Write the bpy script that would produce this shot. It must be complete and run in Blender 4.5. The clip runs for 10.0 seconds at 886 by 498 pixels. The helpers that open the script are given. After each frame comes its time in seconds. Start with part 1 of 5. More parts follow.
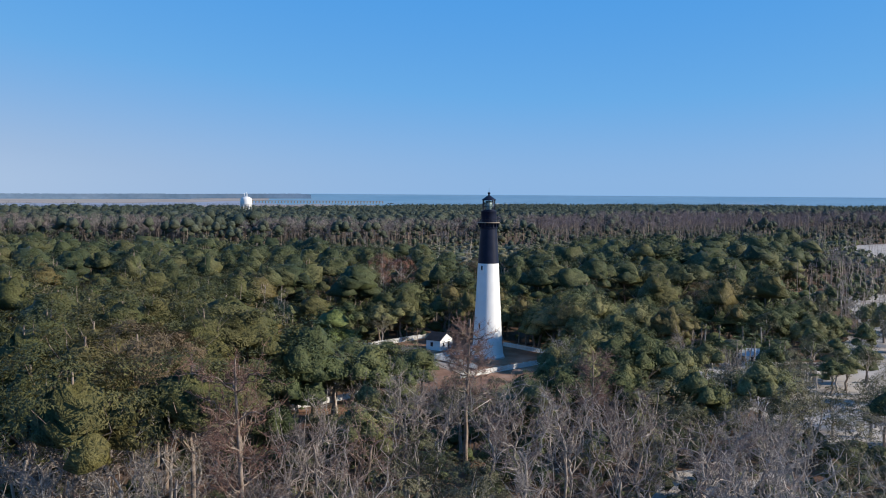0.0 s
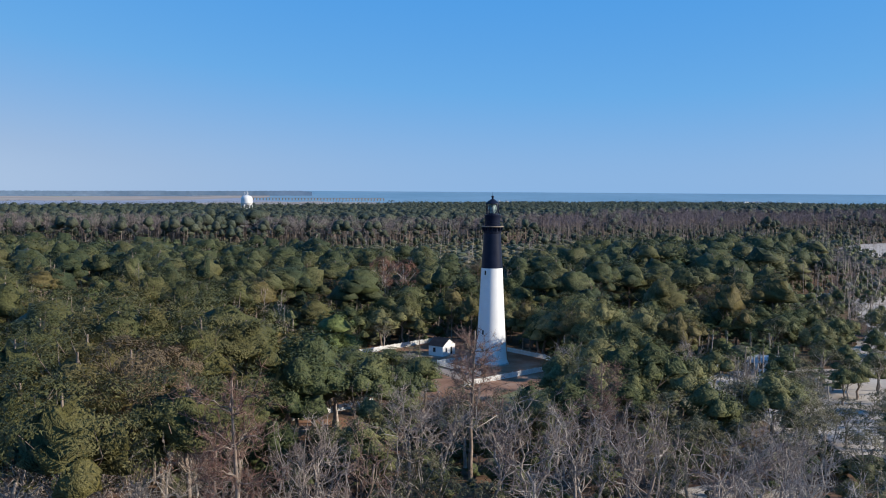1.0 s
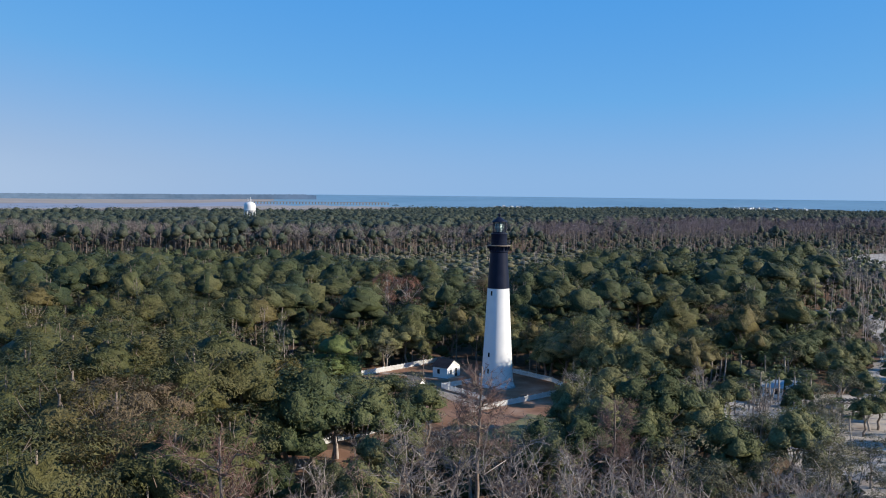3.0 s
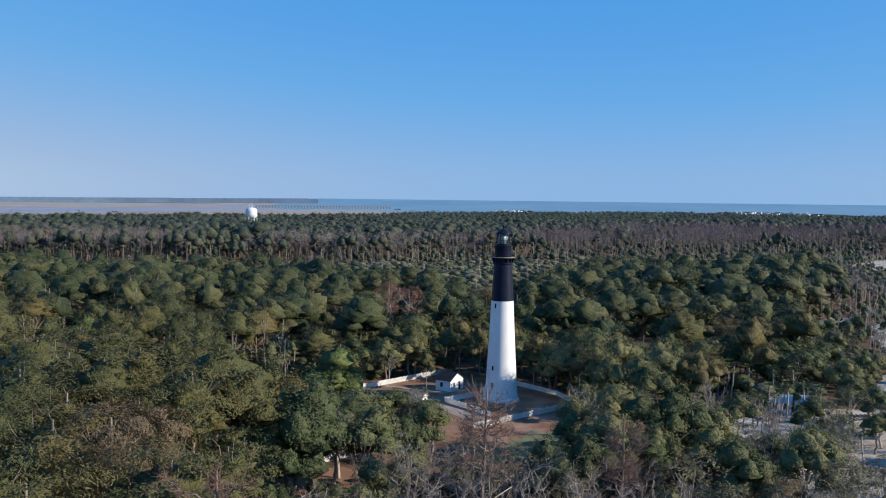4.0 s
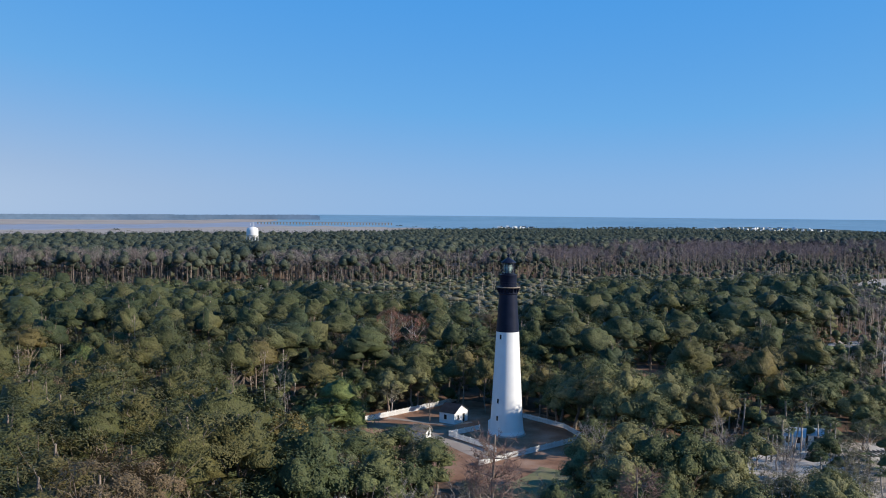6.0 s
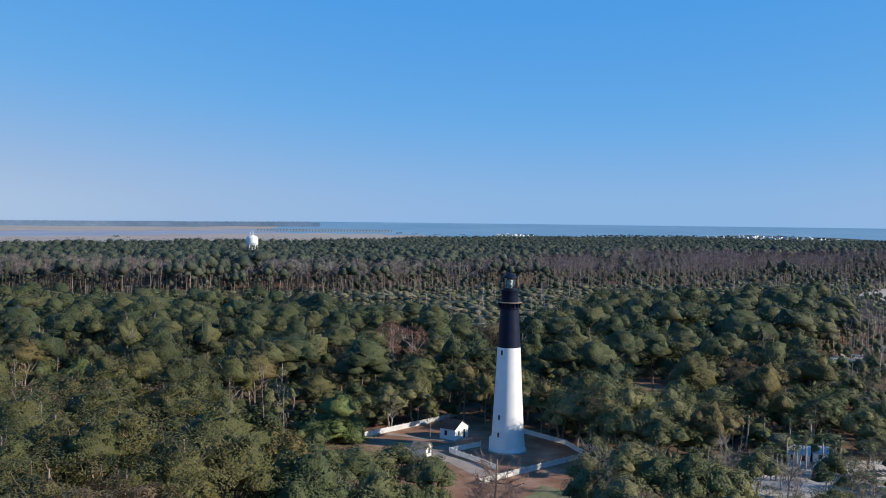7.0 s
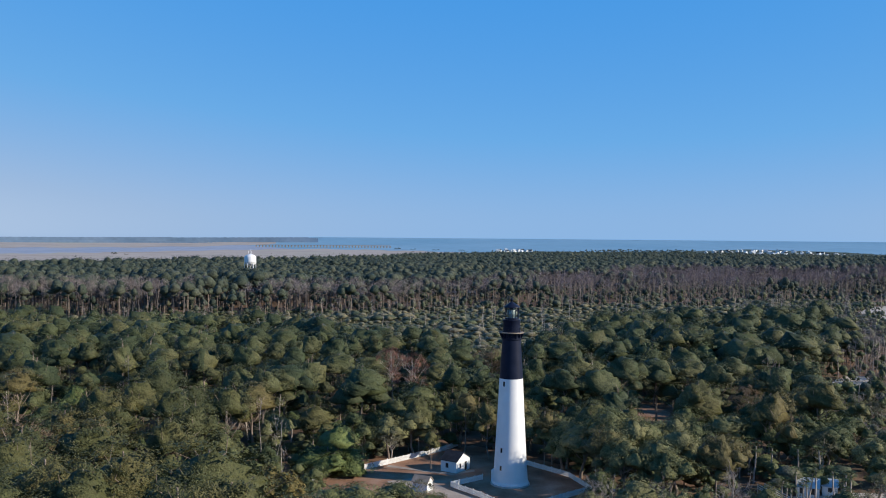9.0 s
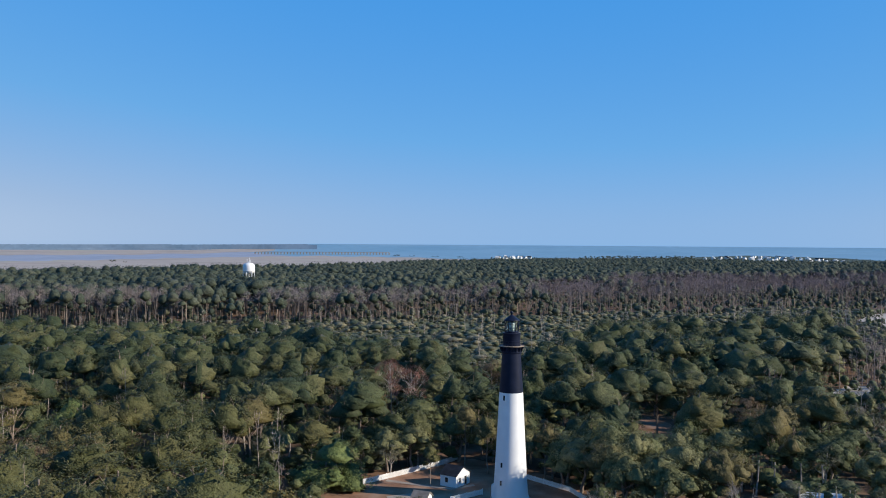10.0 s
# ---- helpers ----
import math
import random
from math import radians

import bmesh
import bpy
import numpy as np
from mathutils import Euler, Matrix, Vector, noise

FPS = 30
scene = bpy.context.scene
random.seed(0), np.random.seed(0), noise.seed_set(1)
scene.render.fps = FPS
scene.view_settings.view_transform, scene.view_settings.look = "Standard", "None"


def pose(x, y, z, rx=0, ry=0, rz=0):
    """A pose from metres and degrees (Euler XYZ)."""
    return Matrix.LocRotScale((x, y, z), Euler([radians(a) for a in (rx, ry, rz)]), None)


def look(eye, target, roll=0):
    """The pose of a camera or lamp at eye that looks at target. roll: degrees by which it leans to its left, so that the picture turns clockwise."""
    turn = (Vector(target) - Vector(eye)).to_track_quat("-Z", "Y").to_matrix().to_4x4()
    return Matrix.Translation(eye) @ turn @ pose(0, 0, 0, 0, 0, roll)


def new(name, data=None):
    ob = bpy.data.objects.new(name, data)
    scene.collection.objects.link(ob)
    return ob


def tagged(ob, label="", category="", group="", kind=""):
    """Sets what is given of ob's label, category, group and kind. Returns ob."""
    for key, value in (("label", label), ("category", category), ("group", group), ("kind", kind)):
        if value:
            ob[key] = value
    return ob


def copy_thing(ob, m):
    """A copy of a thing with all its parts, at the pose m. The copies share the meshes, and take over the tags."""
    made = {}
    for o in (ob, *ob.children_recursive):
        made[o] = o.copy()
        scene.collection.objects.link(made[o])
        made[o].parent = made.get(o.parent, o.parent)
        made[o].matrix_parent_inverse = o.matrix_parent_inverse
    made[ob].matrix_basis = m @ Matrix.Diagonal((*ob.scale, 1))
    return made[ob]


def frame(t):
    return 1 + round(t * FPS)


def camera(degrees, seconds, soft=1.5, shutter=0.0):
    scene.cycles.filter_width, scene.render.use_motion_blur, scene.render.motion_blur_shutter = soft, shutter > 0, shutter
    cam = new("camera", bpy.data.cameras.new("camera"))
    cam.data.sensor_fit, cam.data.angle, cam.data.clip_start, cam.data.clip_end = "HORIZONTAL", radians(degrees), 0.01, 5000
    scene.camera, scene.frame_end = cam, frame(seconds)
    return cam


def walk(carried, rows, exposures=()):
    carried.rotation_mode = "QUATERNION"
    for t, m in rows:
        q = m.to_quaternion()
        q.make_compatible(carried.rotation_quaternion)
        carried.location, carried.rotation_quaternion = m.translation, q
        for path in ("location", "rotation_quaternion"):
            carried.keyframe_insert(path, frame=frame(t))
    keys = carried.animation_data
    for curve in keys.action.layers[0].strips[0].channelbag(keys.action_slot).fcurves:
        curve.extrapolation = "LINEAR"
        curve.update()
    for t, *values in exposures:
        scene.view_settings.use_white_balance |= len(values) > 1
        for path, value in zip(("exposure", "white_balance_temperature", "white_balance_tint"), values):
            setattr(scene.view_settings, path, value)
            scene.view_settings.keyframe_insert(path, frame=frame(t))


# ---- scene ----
cam = camera(52.1, 10.0, soft=1.0)
PATH = [
    (0, (-10.764, -220.742, 39.711), (-10.767, -218.746, 39.592), 0.4),
    (0.5, (-11.099, -218.691, 40.583), (-11.102, -216.695, 40.459), 0.4),
    (1, (-11.242, -216.863, 41.304), (-11.247, -214.867, 41.178), 0.4),
    (1.5, (-11.413, -214.912, 42.306), (-11.419, -212.916, 42.176), 0.5),
    (2, (-11.501, -213.059, 43.153), (-11.508, -211.064, 43.024), 0.6),
    (2.5, (-11.427, -211.651, 43.806), (-11.438, -209.655, 43.683), 0.6),
    (4, (-11.911, -207.035, 46.215), (-11.929, -205.038, 46.105), 0.7),
    (4.5, (-12.093, -205.833, 46.913), (-12.113, -203.836, 46.811), 0.6),
    (5, (-12.171, -204.39, 47.633), (-12.193, -202.392, 47.539), 0.6),
    (5.5, (-12.323, -203.192, 48.388), (-12.345, -201.194, 48.303), 0.5),
    (7, (-12.689, -200.349, 50.812), (-12.711, -198.35, 50.751), 0.7),
    (7.5, (-12.926, -199.059, 51.514), (-12.947, -197.06, 51.461), 0.6),
    (8, (-12.978, -198.307, 52.297), (-12.999, -196.308, 52.253), 0.6),
    (8.5, (-13.075, -197.536, 53.031), (-13.096, -195.536, 52.996), 0.6),
    (9, (-13.206, -196.757, 53.919), (-13.225, -194.758, 53.89), 0.5),
    (9.5, (-13.304, -196.043, 54.621), (-13.322, -194.044, 54.599), 0.5),
    (10, (-13.252, -195.094, 55.276), (-13.269, -193.094, 55.261), 0.4),
]
walk(cam, [(t, look(eye, target, roll)) for t, eye, target, roll in PATH])

# ---------------------------------------------------------------- light
SUN_AZ, SUN_EL = 102.0, 23.5            # degrees clockwise from +y, above the horizon
world = bpy.data.worlds.new("sky")
scene.world = world
world.use_nodes = True
wn, wl = world.node_tree.nodes, world.node_tree.links
sky = wn.new("ShaderNodeTexSky")
sky.sky_type = "NISHITA"
sky.sun_disc = False
sky.sun_elevation, sky.sun_rotation = radians(SUN_EL), radians(SUN_AZ)
sky.altitude, sky.air_density, sky.dust_density, sky.ozone_density = 0, 1.0, 0.0, 6.0
tone = wn.new("ShaderNodeRGBToBW")
wl.new(sky.outputs["Color"], tone.inputs["Color"])
span = wn.new("ShaderNodeMapRange")
span.inputs["From Min"].default_value, span.inputs["From Max"].default_value = 0.5, 12.0
wl.new(tone.outputs["Val"], span.inputs["Value"])
hues = wn.new("ShaderNodeValToRGB")
hues.color_ramp.elements.new(0.5)
hues.color_ramp.elements.new(0.6)
hues.color_ramp.elements.new(0.7)
for stop, (at, c) in zip(hues.color_ramp.elements, [(0.0, (0.10, 0.8, 2.8)), (0.095, (0.44, 2.85, 7.5)), (0.258, (1.4, 3.95, 7.7)), (0.452, (3.3, 4.8, 7.1)), (1.0, (8.8, 8.8, 8.6))]):
    stop.position, stop.color = at, (*c, 1)
wl.new(span.outputs["Result"], hues.inputs["Fac"])
wl.new(hues.outputs["Color"], wn["Background"].inputs["Color"])
wn["Background"].inputs["Strength"].default_value = 0.086
sun_data = bpy.data.lights.new("sun", "SUN")
sun_data.energy, sun_data.angle, sun_data.color = 5.0, radians(0.5), (1.0, 0.90, 0.75)
sun = new("sun", sun_data)
sun_way = Vector((math.sin(radians(SUN_AZ)) * math.cos(radians(SUN_EL)), math.cos(radians(SUN_AZ)) * math.cos(radians(SUN_EL)), math.sin(radians(SUN_EL))))
sun.matrix_world = look(sun_way * 300, (0, 0, 0))
scene.view_settings.exposure = 0.26

rng = np.random.default_rng(7)


# ---------------------------------------------------------------- materials
def material(name):
    m = bpy.data.materials.new(name)
    m.use_nodes = True
    return m, m.node_tree.nodes, m.node_tree.links, m.node_tree.nodes["Principled BSDF"]


def position(nodes, links, scale):
    geo = nodes.new("ShaderNodeNewGeometry")
    tex = nodes.new("ShaderNodeTexNoise")
    tex.inputs["Scale"].default_value = scale
    tex.inputs["Detail"].default_value = 4
    links.new(geo.outputs["Position"], tex.inputs["Vector"])
    return geo, tex


def ramp(nodes, links, source, stops):
    r = nodes.new("ShaderNodeValToRGB")
    while len(r.color_ramp.elements) < len(stops):
        r.color_ramp.elements.new(0.5)
    for e, (at, c) in zip(r.color_ramp.elements, stops):
        e.position, e.color = at, (*c, 1)
    links.new(source, r.inputs["Fac"])
    return r


def surface(name, stops, scale, rough=0.85, fine=None, bump=0.3, metal=0.0, fine_amount=0.35):
    """Two scales of colour variation and a fine relief."""
    m, n, l, p = material(name)
    geo, big = position(n, l, scale)
    r = ramp(n, l, big.outputs["Fac"], stops)
    small = n.new("ShaderNodeTexNoise")
    small.inputs["Scale"].default_value = fine or scale * 12
    small.inputs["Detail"].default_value = 5
    l.new(geo.outputs["Position"], small.inputs["Vector"])
    mul = n.new("ShaderNodeMix")
    mul.data_type, mul.blend_type = "RGBA", "OVERLAY"
    mul.inputs["Factor"].default_value = fine_amount
    l.new(r.outputs["Color"], mul.inputs["A"])
    l.new(small.outputs["Color"], mul.inputs["B"])
    hue = n.new("ShaderNodeRGBToBW")
    l.new(small.outputs["Color"], hue.inputs["Color"])
    l.new(hue.outputs["Val"], mul.inputs["B"])
    l.new(mul.outputs["Result"], p.inputs["Base Color"])
    b = n.new("ShaderNodeBump")
    b.inputs["Strength"].default_value = bump
    l.new(small.outputs["Fac"], b.inputs["Height"])
    l.new(b.outputs["Normal"], p.inputs["Normal"])
    p.inputs["Roughness"].default_value = rough
    p.inputs["Metallic"].default_value = metal
    return m


def foliage(name, stops, thin=0.16, scale=0.11, rough=0.6, grain=2.4, cells=0.0):
    """Leaves: hue changes from tree to tree and tone from leaf to leaf; a little light comes through."""
    m, n, l, p = material(name)
    geo, tex = position(n, l, scale)
    tex.inputs["Detail"].default_value = 1
    info = n.new("ShaderNodeObjectInfo")
    mix = n.new("ShaderNodeMath")
    mix.operation = "MULTIPLY_ADD"
    l.new(info.outputs["Random"], mix.inputs[0])
    if cells:                                        # joined woods: the hue changes over the width of a tree
        level = n.new("ShaderNodeVectorMath")
        level.operation = "MULTIPLY"
        level.inputs[1].default_value = (1, 1, 0)
        l.new(geo.outputs["Position"], level.inputs[0])
        cell = n.new("ShaderNodeTexVoronoi")
        cell.inputs["Scale"].default_value = cells
        l.new(level.outputs["Vector"], cell.inputs["Vector"])
        pick = n.new("ShaderNodeSeparateColor")
        l.new(cell.outputs["Color"], pick.inputs["Color"])
        l.new(pick.outputs["Red"], mix.inputs[0])
    mix.inputs[1].default_value = 0.7
    l.new(tex.outputs["Fac"], mix.inputs[2])
    less = n.new("ShaderNodeMath")
    less.operation = "SUBTRACT"
    l.new(mix.outputs[0], less.inputs[0])
    less.inputs[1].default_value = 0.35
    r = ramp(n, l, less.outputs[0], stops)
    tone = n.new("ShaderNodeMapRange")
    tone.inputs["To Min"].default_value, tone.inputs["To Max"].default_value = 0.84, 1.16
    l.new(geo.outputs["Random Per Island"], tone.inputs["Value"])
    hsv = n.new("ShaderNodeHueSaturation")
    speck = n.new("ShaderNodeTexNoise")
    speck.inputs["Scale"].default_value = grain
    speck.inputs["Detail"].default_value = 2
    speck.inputs["Roughness"].default_value = 0.7
    l.new(geo.outputs["Position"], speck.inputs["Vector"])
    tuft = n.new("ShaderNodeMapRange")
    tuft.inputs["From Min"].default_value, tuft.inputs["From Max"].default_value = 0.32, 0.68
    tuft.inputs["To Min"].default_value, tuft.inputs["To Max"].default_value = 0.66, 1.3
    l.new(speck.outputs["Fac"], tuft.inputs["Value"])
    whole = n.new("ShaderNodeMath")
    whole.operation = "MULTIPLY"
    l.new(tone.outputs["Result"], whole.inputs[0])
    l.new(tuft.outputs["Result"], whole.inputs[1])
    l.new(whole.outputs[0], hsv.inputs["Value"])
    hsv.inputs["Saturation"].default_value = 0.95
    relief = n.new("ShaderNodeBump")
    relief.inputs["Strength"].default_value = 0.9
    relief.inputs["Distance"].default_value = 0.8 / grain
    l.new(speck.outputs["Fac"], relief.inputs["Height"])
    l.new(relief.outputs["Normal"], p.inputs["Normal"])
    l.new(r.outputs["Color"], hsv.inputs["Color"])
    l.new(hsv.outputs["Color"], p.inputs["Base Color"])
    p.inputs["Roughness"].default_value = rough
    p.inputs["Specular IOR Level"].default_value = 0.25
    back = n.new("ShaderNodeBsdfTranslucent")
    l.new(hsv.outputs["Color"], back.inputs["Color"])
    both = n.new("ShaderNodeMixShader")
    both.inputs["Fac"].default_value = thin
    l.new(p.outputs["BSDF"], both.inputs[1])
    l.new(back.outputs["BSDF"], both.inputs[2])
    l.new(both.outputs["Shader"], n["Material Output"].inputs["Surface"])
    return m


PINE = foliage("pine_needles", [(0.2, (0.066, 0.076, 0.028)), (0.45, (0.090, 0.094, 0.031)), (0.62, (0.106, 0.100, 0.033)), (0.82, (0.132, 0.108, 0.038))], scale=0.05)
OAK = foliage("oak_leaves", [(0.22, (0.074, 0.094, 0.036)), (0.5, (0.124, 0.136, 0.051)), (0.78, (0.188, 0.182, 0.076))], scale=0.06)
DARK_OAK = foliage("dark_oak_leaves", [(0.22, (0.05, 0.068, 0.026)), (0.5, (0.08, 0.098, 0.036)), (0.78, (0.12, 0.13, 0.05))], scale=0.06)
GREY_OAK = foliage("mossy_leaves", [(0.3, (0.120, 0.116, 0.065)), (0.7, (0.197, 0.177, 0.107))])
LIGHT = foliage("light_leaves", [(0.3, (0.12, 0.155, 0.045)), (0.7, (0.155, 0.18, 0.055))])
YELLOW = foliage("yellow_leaves", [(0.3, (0.16, 0.125, 0.035)), (0.7, (0.19, 0.15, 0.045))])
BROWN = foliage("brown_needles", [(0.3, (0.15, 0.108, 0.058)), (0.7, (0.205, 0.14, 0.078))])
RED = foliage("rust_needles", [(0.3, (0.19, 0.09, 0.06)), (0.7, (0.23, 0.11, 0.075))])
PALM = foliage("palm_fronds", [(0.3, (0.06, 0.085, 0.03)), (0.7, (0.10, 0.12, 0.045))])
SCRUB = foliage("scrub_leaves", [(0.3, (0.07, 0.085, 0.042)), (0.55, (0.095, 0.107, 0.056)), (0.75, (0.115, 0.115, 0.072))], scale=0.03, cells=0.2)
# purple-brown twigs, with a slight blue tint added for distance haze
DEAD = foliage("dead_pine_twigs", [(0.3, (0.123, 0.097, 0.110)), (0.5, (0.166, 0.136, 0.154)), (0.7, (0.214, 0.184, 0.209))], thin=0.0, rough=0.9, scale=0.03, cells=0.15)
DEAD_BARK = surface("dead_pine_bark", [(0.3, (0.116, 0.092, 0.082)), (0.7, (0.231, 0.197, 0.177))], 0.1, 0.95)
RED_TWIG = foliage("reddish_twigs", [(0.3, (0.25, 0.145, 0.115)), (0.7, (0.33, 0.205, 0.165))], thin=0.0, rough=0.9)
TWIG = foliage("dead_twigs", [(0.25, (0.27, 0.195, 0.165)), (0.5, (0.33, 0.26, 0.228)), (0.75, (0.42, 0.37, 0.33))], thin=0.0, rough=0.9)
HAZE = foliage("oak_twigs", [(0.25, (0.215, 0.185, 0.155)), (0.5, (0.275, 0.25, 0.21)), (0.75, (0.34, 0.315, 0.27))], thin=0.0, rough=0.9)
# green needles with some bluish distance haze mixed into the colour
FAR_PINE = foliage("hazed_far_needles", [(0.25, (0.049, 0.067, 0.046)), (0.5, (0.068, 0.084, 0.055)), (0.75, (0.089, 0.099, 0.067))], scale=0.03, grain=1.1, cells=0.12)
GREY_TWIG = foliage("grey_twigs", [(0.25, (0.20, 0.165, 0.155)), (0.5, (0.28, 0.245, 0.235)), (0.75, (0.37, 0.34, 0.33))], thin=0.0, rough=0.9)
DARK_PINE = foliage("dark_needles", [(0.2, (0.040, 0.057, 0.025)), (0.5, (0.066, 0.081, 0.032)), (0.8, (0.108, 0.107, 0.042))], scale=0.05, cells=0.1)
BARK = surface("pine_bark", [(0.3, (0.17, 0.125, 0.095)), (0.7, (0.30, 0.245, 0.205))], 1.2, 0.95)
GREY_BARK = surface("weathered_wood", [(0.3, (0.268, 0.220, 0.189)), (0.7, (0.512, 0.451, 0.403))], 0.8, 0.95)
DULL_BARK = surface("grey_brown_bark", [(0.3, (0.22, 0.18, 0.155)), (0.7, (0.44, 0.395, 0.36))], 0.25, 0.95)
FLOOR = surface("forest_floor", [(0.3, (0.07, 0.05, 0.035)), (0.5, (0.15, 0.095, 0.065)), (0.7, (0.23, 0.13, 0.085))], 0.09, 0.95, 2.0)
SAND = surface("sand", [(0.3, (0.30, 0.25, 0.21)), (0.5, (0.47, 0.42, 0.37)), (0.75, (0.58, 0.53, 0.48))], 0.15, 0.95, 3.0, 0.4)
DIRT = surface("pine_straw_dirt", [(0.3, (0.196, 0.101, 0.061)), (0.5, (0.287, 0.162, 0.105)), (0.7, (0.368, 0.241, 0.176))], 0.16, 0.95, 2.5, 0.4)
GRASS = surface("dry_grass", [(0.3, (0.13, 0.14, 0.06)), (0.6, (0.20, 0.18, 0.09)), (0.8, (0.27, 0.20, 0.13))], 0.3, 0.95, 4.0, 0.5)
MEADOW = surface("low_growth", [(0.3, (0.075, 0.085, 0.045)), (0.7, (0.13, 0.135, 0.075))], 0.05, 0.95, 0.8, 0.5)
PATHWAY = surface("path_shell", [(0.3, (0.28, 0.22, 0.18)), (0.7, (0.37, 0.31, 0.26))], 0.3, 0.95, 4.0)
POND = surface("pond_water", [(0.3, (0.035, 0.045, 0.06)), (0.7, (0.05, 0.06, 0.075))], 0.05, 0.15, 0.5, 0.05)
MARSH = surface("marsh_grass", [(0.3, (0.30, 0.255, 0.22)), (0.55, (0.38, 0.32, 0.28)), (0.75, (0.32, 0.31, 0.23))], 0.004, 0.95, 0.03, 0.1)
CREEK = surface("creek_water", [(0.3, (0.27, 0.29, 0.35)), (0.7, (0.33, 0.34, 0.39))], 0.004, 0.6, 0.03, 0.05)
SEA = surface("sea_water", [(0.3, (0.16, 0.29, 0.38)), (0.7, (0.21, 0.34, 0.43))], 0.002, 0.5, 0.02, 0.05)
# distance haze is painted in: these woods get a blue base colour
HAZED_SHORE = surface("hazed_wooded_shore", [(0.3, (0.10, 0.17, 0.26)), (0.7, (0.155, 0.225, 0.32))], 0.01, 0.9, 0.05, 0.1)
WHITE = surface("white_paint", [(0.3, (0.76, 0.76, 0.76)), (0.7, (0.84, 0.84, 0.83))], 0.35, 0.45, 3.0, 0.06, 0.0, 0.12)
BLACK = surface("black_iron_paint", [(0.3, (0.009, 0.013, 0.029)), (0.7, (0.014, 0.019, 0.040))], 0.5, 0.4, 3.0, 0.06, 0.0, 0.3)
FENCE = surface("fence_paint", [(0.3, (0.66, 0.65, 0.63)), (0.7, (0.80, 0.80, 0.78))], 0.5, 0.6, 6.0, 0.1, 0.0, 0.2)
SHINGLE = surface("grey_shingles", [(0.3, (0.018, 0.021, 0.028)), (0.7, (0.034, 0.038, 0.048))], 0.8, 0.9, 8.0, 0.4)
METAL_ROOF = surface("pale_metal_roof", [(0.3, (0.45, 0.47, 0.50)), (0.7, (0.58, 0.60, 0.62))], 0.6, 0.5, 6.0, 0.1)
TIMBER = surface("grey_timber", [(0.3, (0.22, 0.17, 0.13)), (0.7, (0.34, 0.28, 0.23))], 0.9, 0.85, 8.0, 0.3)
CONCRETE = surface("concrete", [(0.3, (0.34, 0.32, 0.30)), (0.7, (0.46, 0.44, 0.42))], 0.6, 0.9, 6.0, 0.2)
DARK = surface("dark_opening", [(0.3, (0.02, 0.022, 0.026)), (0.7, (0.035, 0.037, 0.04))], 1.0, 0.25, 6.0, 0.05)
TANK = surface("tank_paint", [(0.3, (0.74, 0.74, 0.74)), (0.7, (0.82, 0.82, 0.82))], 0.2, 0.5, 2.0, 0.05, 0.0, 0.1)
GLASS, gn, gl, gp = material("lantern_glass")
gp.inputs["Base Color"].default_value = (0.80, 0.90, 0.90, 1)
gp.inputs["Transmission Weight"].default_value = 1.0
gp.inputs["Roughness"].default_value = 0.03
gp.inputs["IOR"].default_value = 1.15


for dull in (BLACK, SHINGLE, FLOOR, DIRT, SAND):
    dull.node_tree.nodes["Principled BSDF"].inputs["Specular IOR Level"].default_value = 0.15


# solid pale colour stands in for the sky's reflection in the lantern glass
LENS = surface("sky_pale_lens", [(0.3, (0.24, 0.31, 0.32)), (0.7, (0.36, 0.43, 0.43))], 2.0, 0.25, 5.0, 0.1)


# ---------------------------------------------------------------- mesh helpers
def part(name, bm, mat, parent=None, label=""):
    """A bmesh as one mesh object, under a thing if one is given."""
    me = bpy.data.meshes.new(name)
    bm.normal_update()
    bm.to_mesh(me)
    bm.free()
    me.materials.append(mat)
    ob = new(name, me)
    if parent:
        ob.parent = parent
    if label:
        ob["label"] = label
    return ob


def thing(name, m, label, category, group="", kind=""):
    ob = new(name)
    ob.empty_display_size = 0.5
    ob.matrix_basis = m
    return tagged(ob, label, category, group, kind)


def fast_mesh(name, verts, tris, mats, which=None, smooth=False):
    """A triangle mesh from arrays."""
    me = bpy.data.meshes.new(name)
    verts, tris = np.asarray(verts, np.float32), np.asarray(tris, np.int32)
    me.vertices.add(len(verts))
    me.vertices.foreach_set("co", verts.ravel())
    me.loops.add(tris.size)
    me.loops.foreach_set("vertex_index", tris.ravel())
    me.polygons.add(len(tris))
    me.polygons.foreach_set("loop_start", np.arange(0, tris.size, 3, dtype=np.int32))
    me.polygons.foreach_set("loop_total", np.full(len(tris), 3, np.int32))
    for m in mats:
        me.materials.append(m)
    if which is not None:
        me.polygons.foreach_set("material_index", np.asarray(which, np.int32))
    if smooth:
        me.polygons.foreach_set("use_smooth", np.ones(len(tris), bool))
    me.update(calc_edges=True)
    return me


def box(bm, sx, sy, sz, x=0, y=0, z=0, rz=0, rx=0, ry=0):
    """A box whose base centre is at x, y, z."""
    m = pose(x, y, z, rx, ry, rz) @ Matrix.Translation((0, 0, sz / 2)) @ Matrix.Diagonal((sx, sy, sz, 1))
    return bmesh.ops.create_cube(bm, size=1, matrix=m)["verts"]


def box_part(name, mat, parent, sx, sy, sz, x=0, y=0, z=0, rz=0, bevel=0.0, label="", rx=0, ry=0):
    bm = bmesh.new()
    box(bm, sx, sy, sz, x, y, z, rz, rx, ry)
    if bevel:
        bmesh.ops.bevel(bm, geom=bm.edges[:], offset=bevel, segments=1, affect="EDGES")
    return part(name, bm, mat, parent, label)


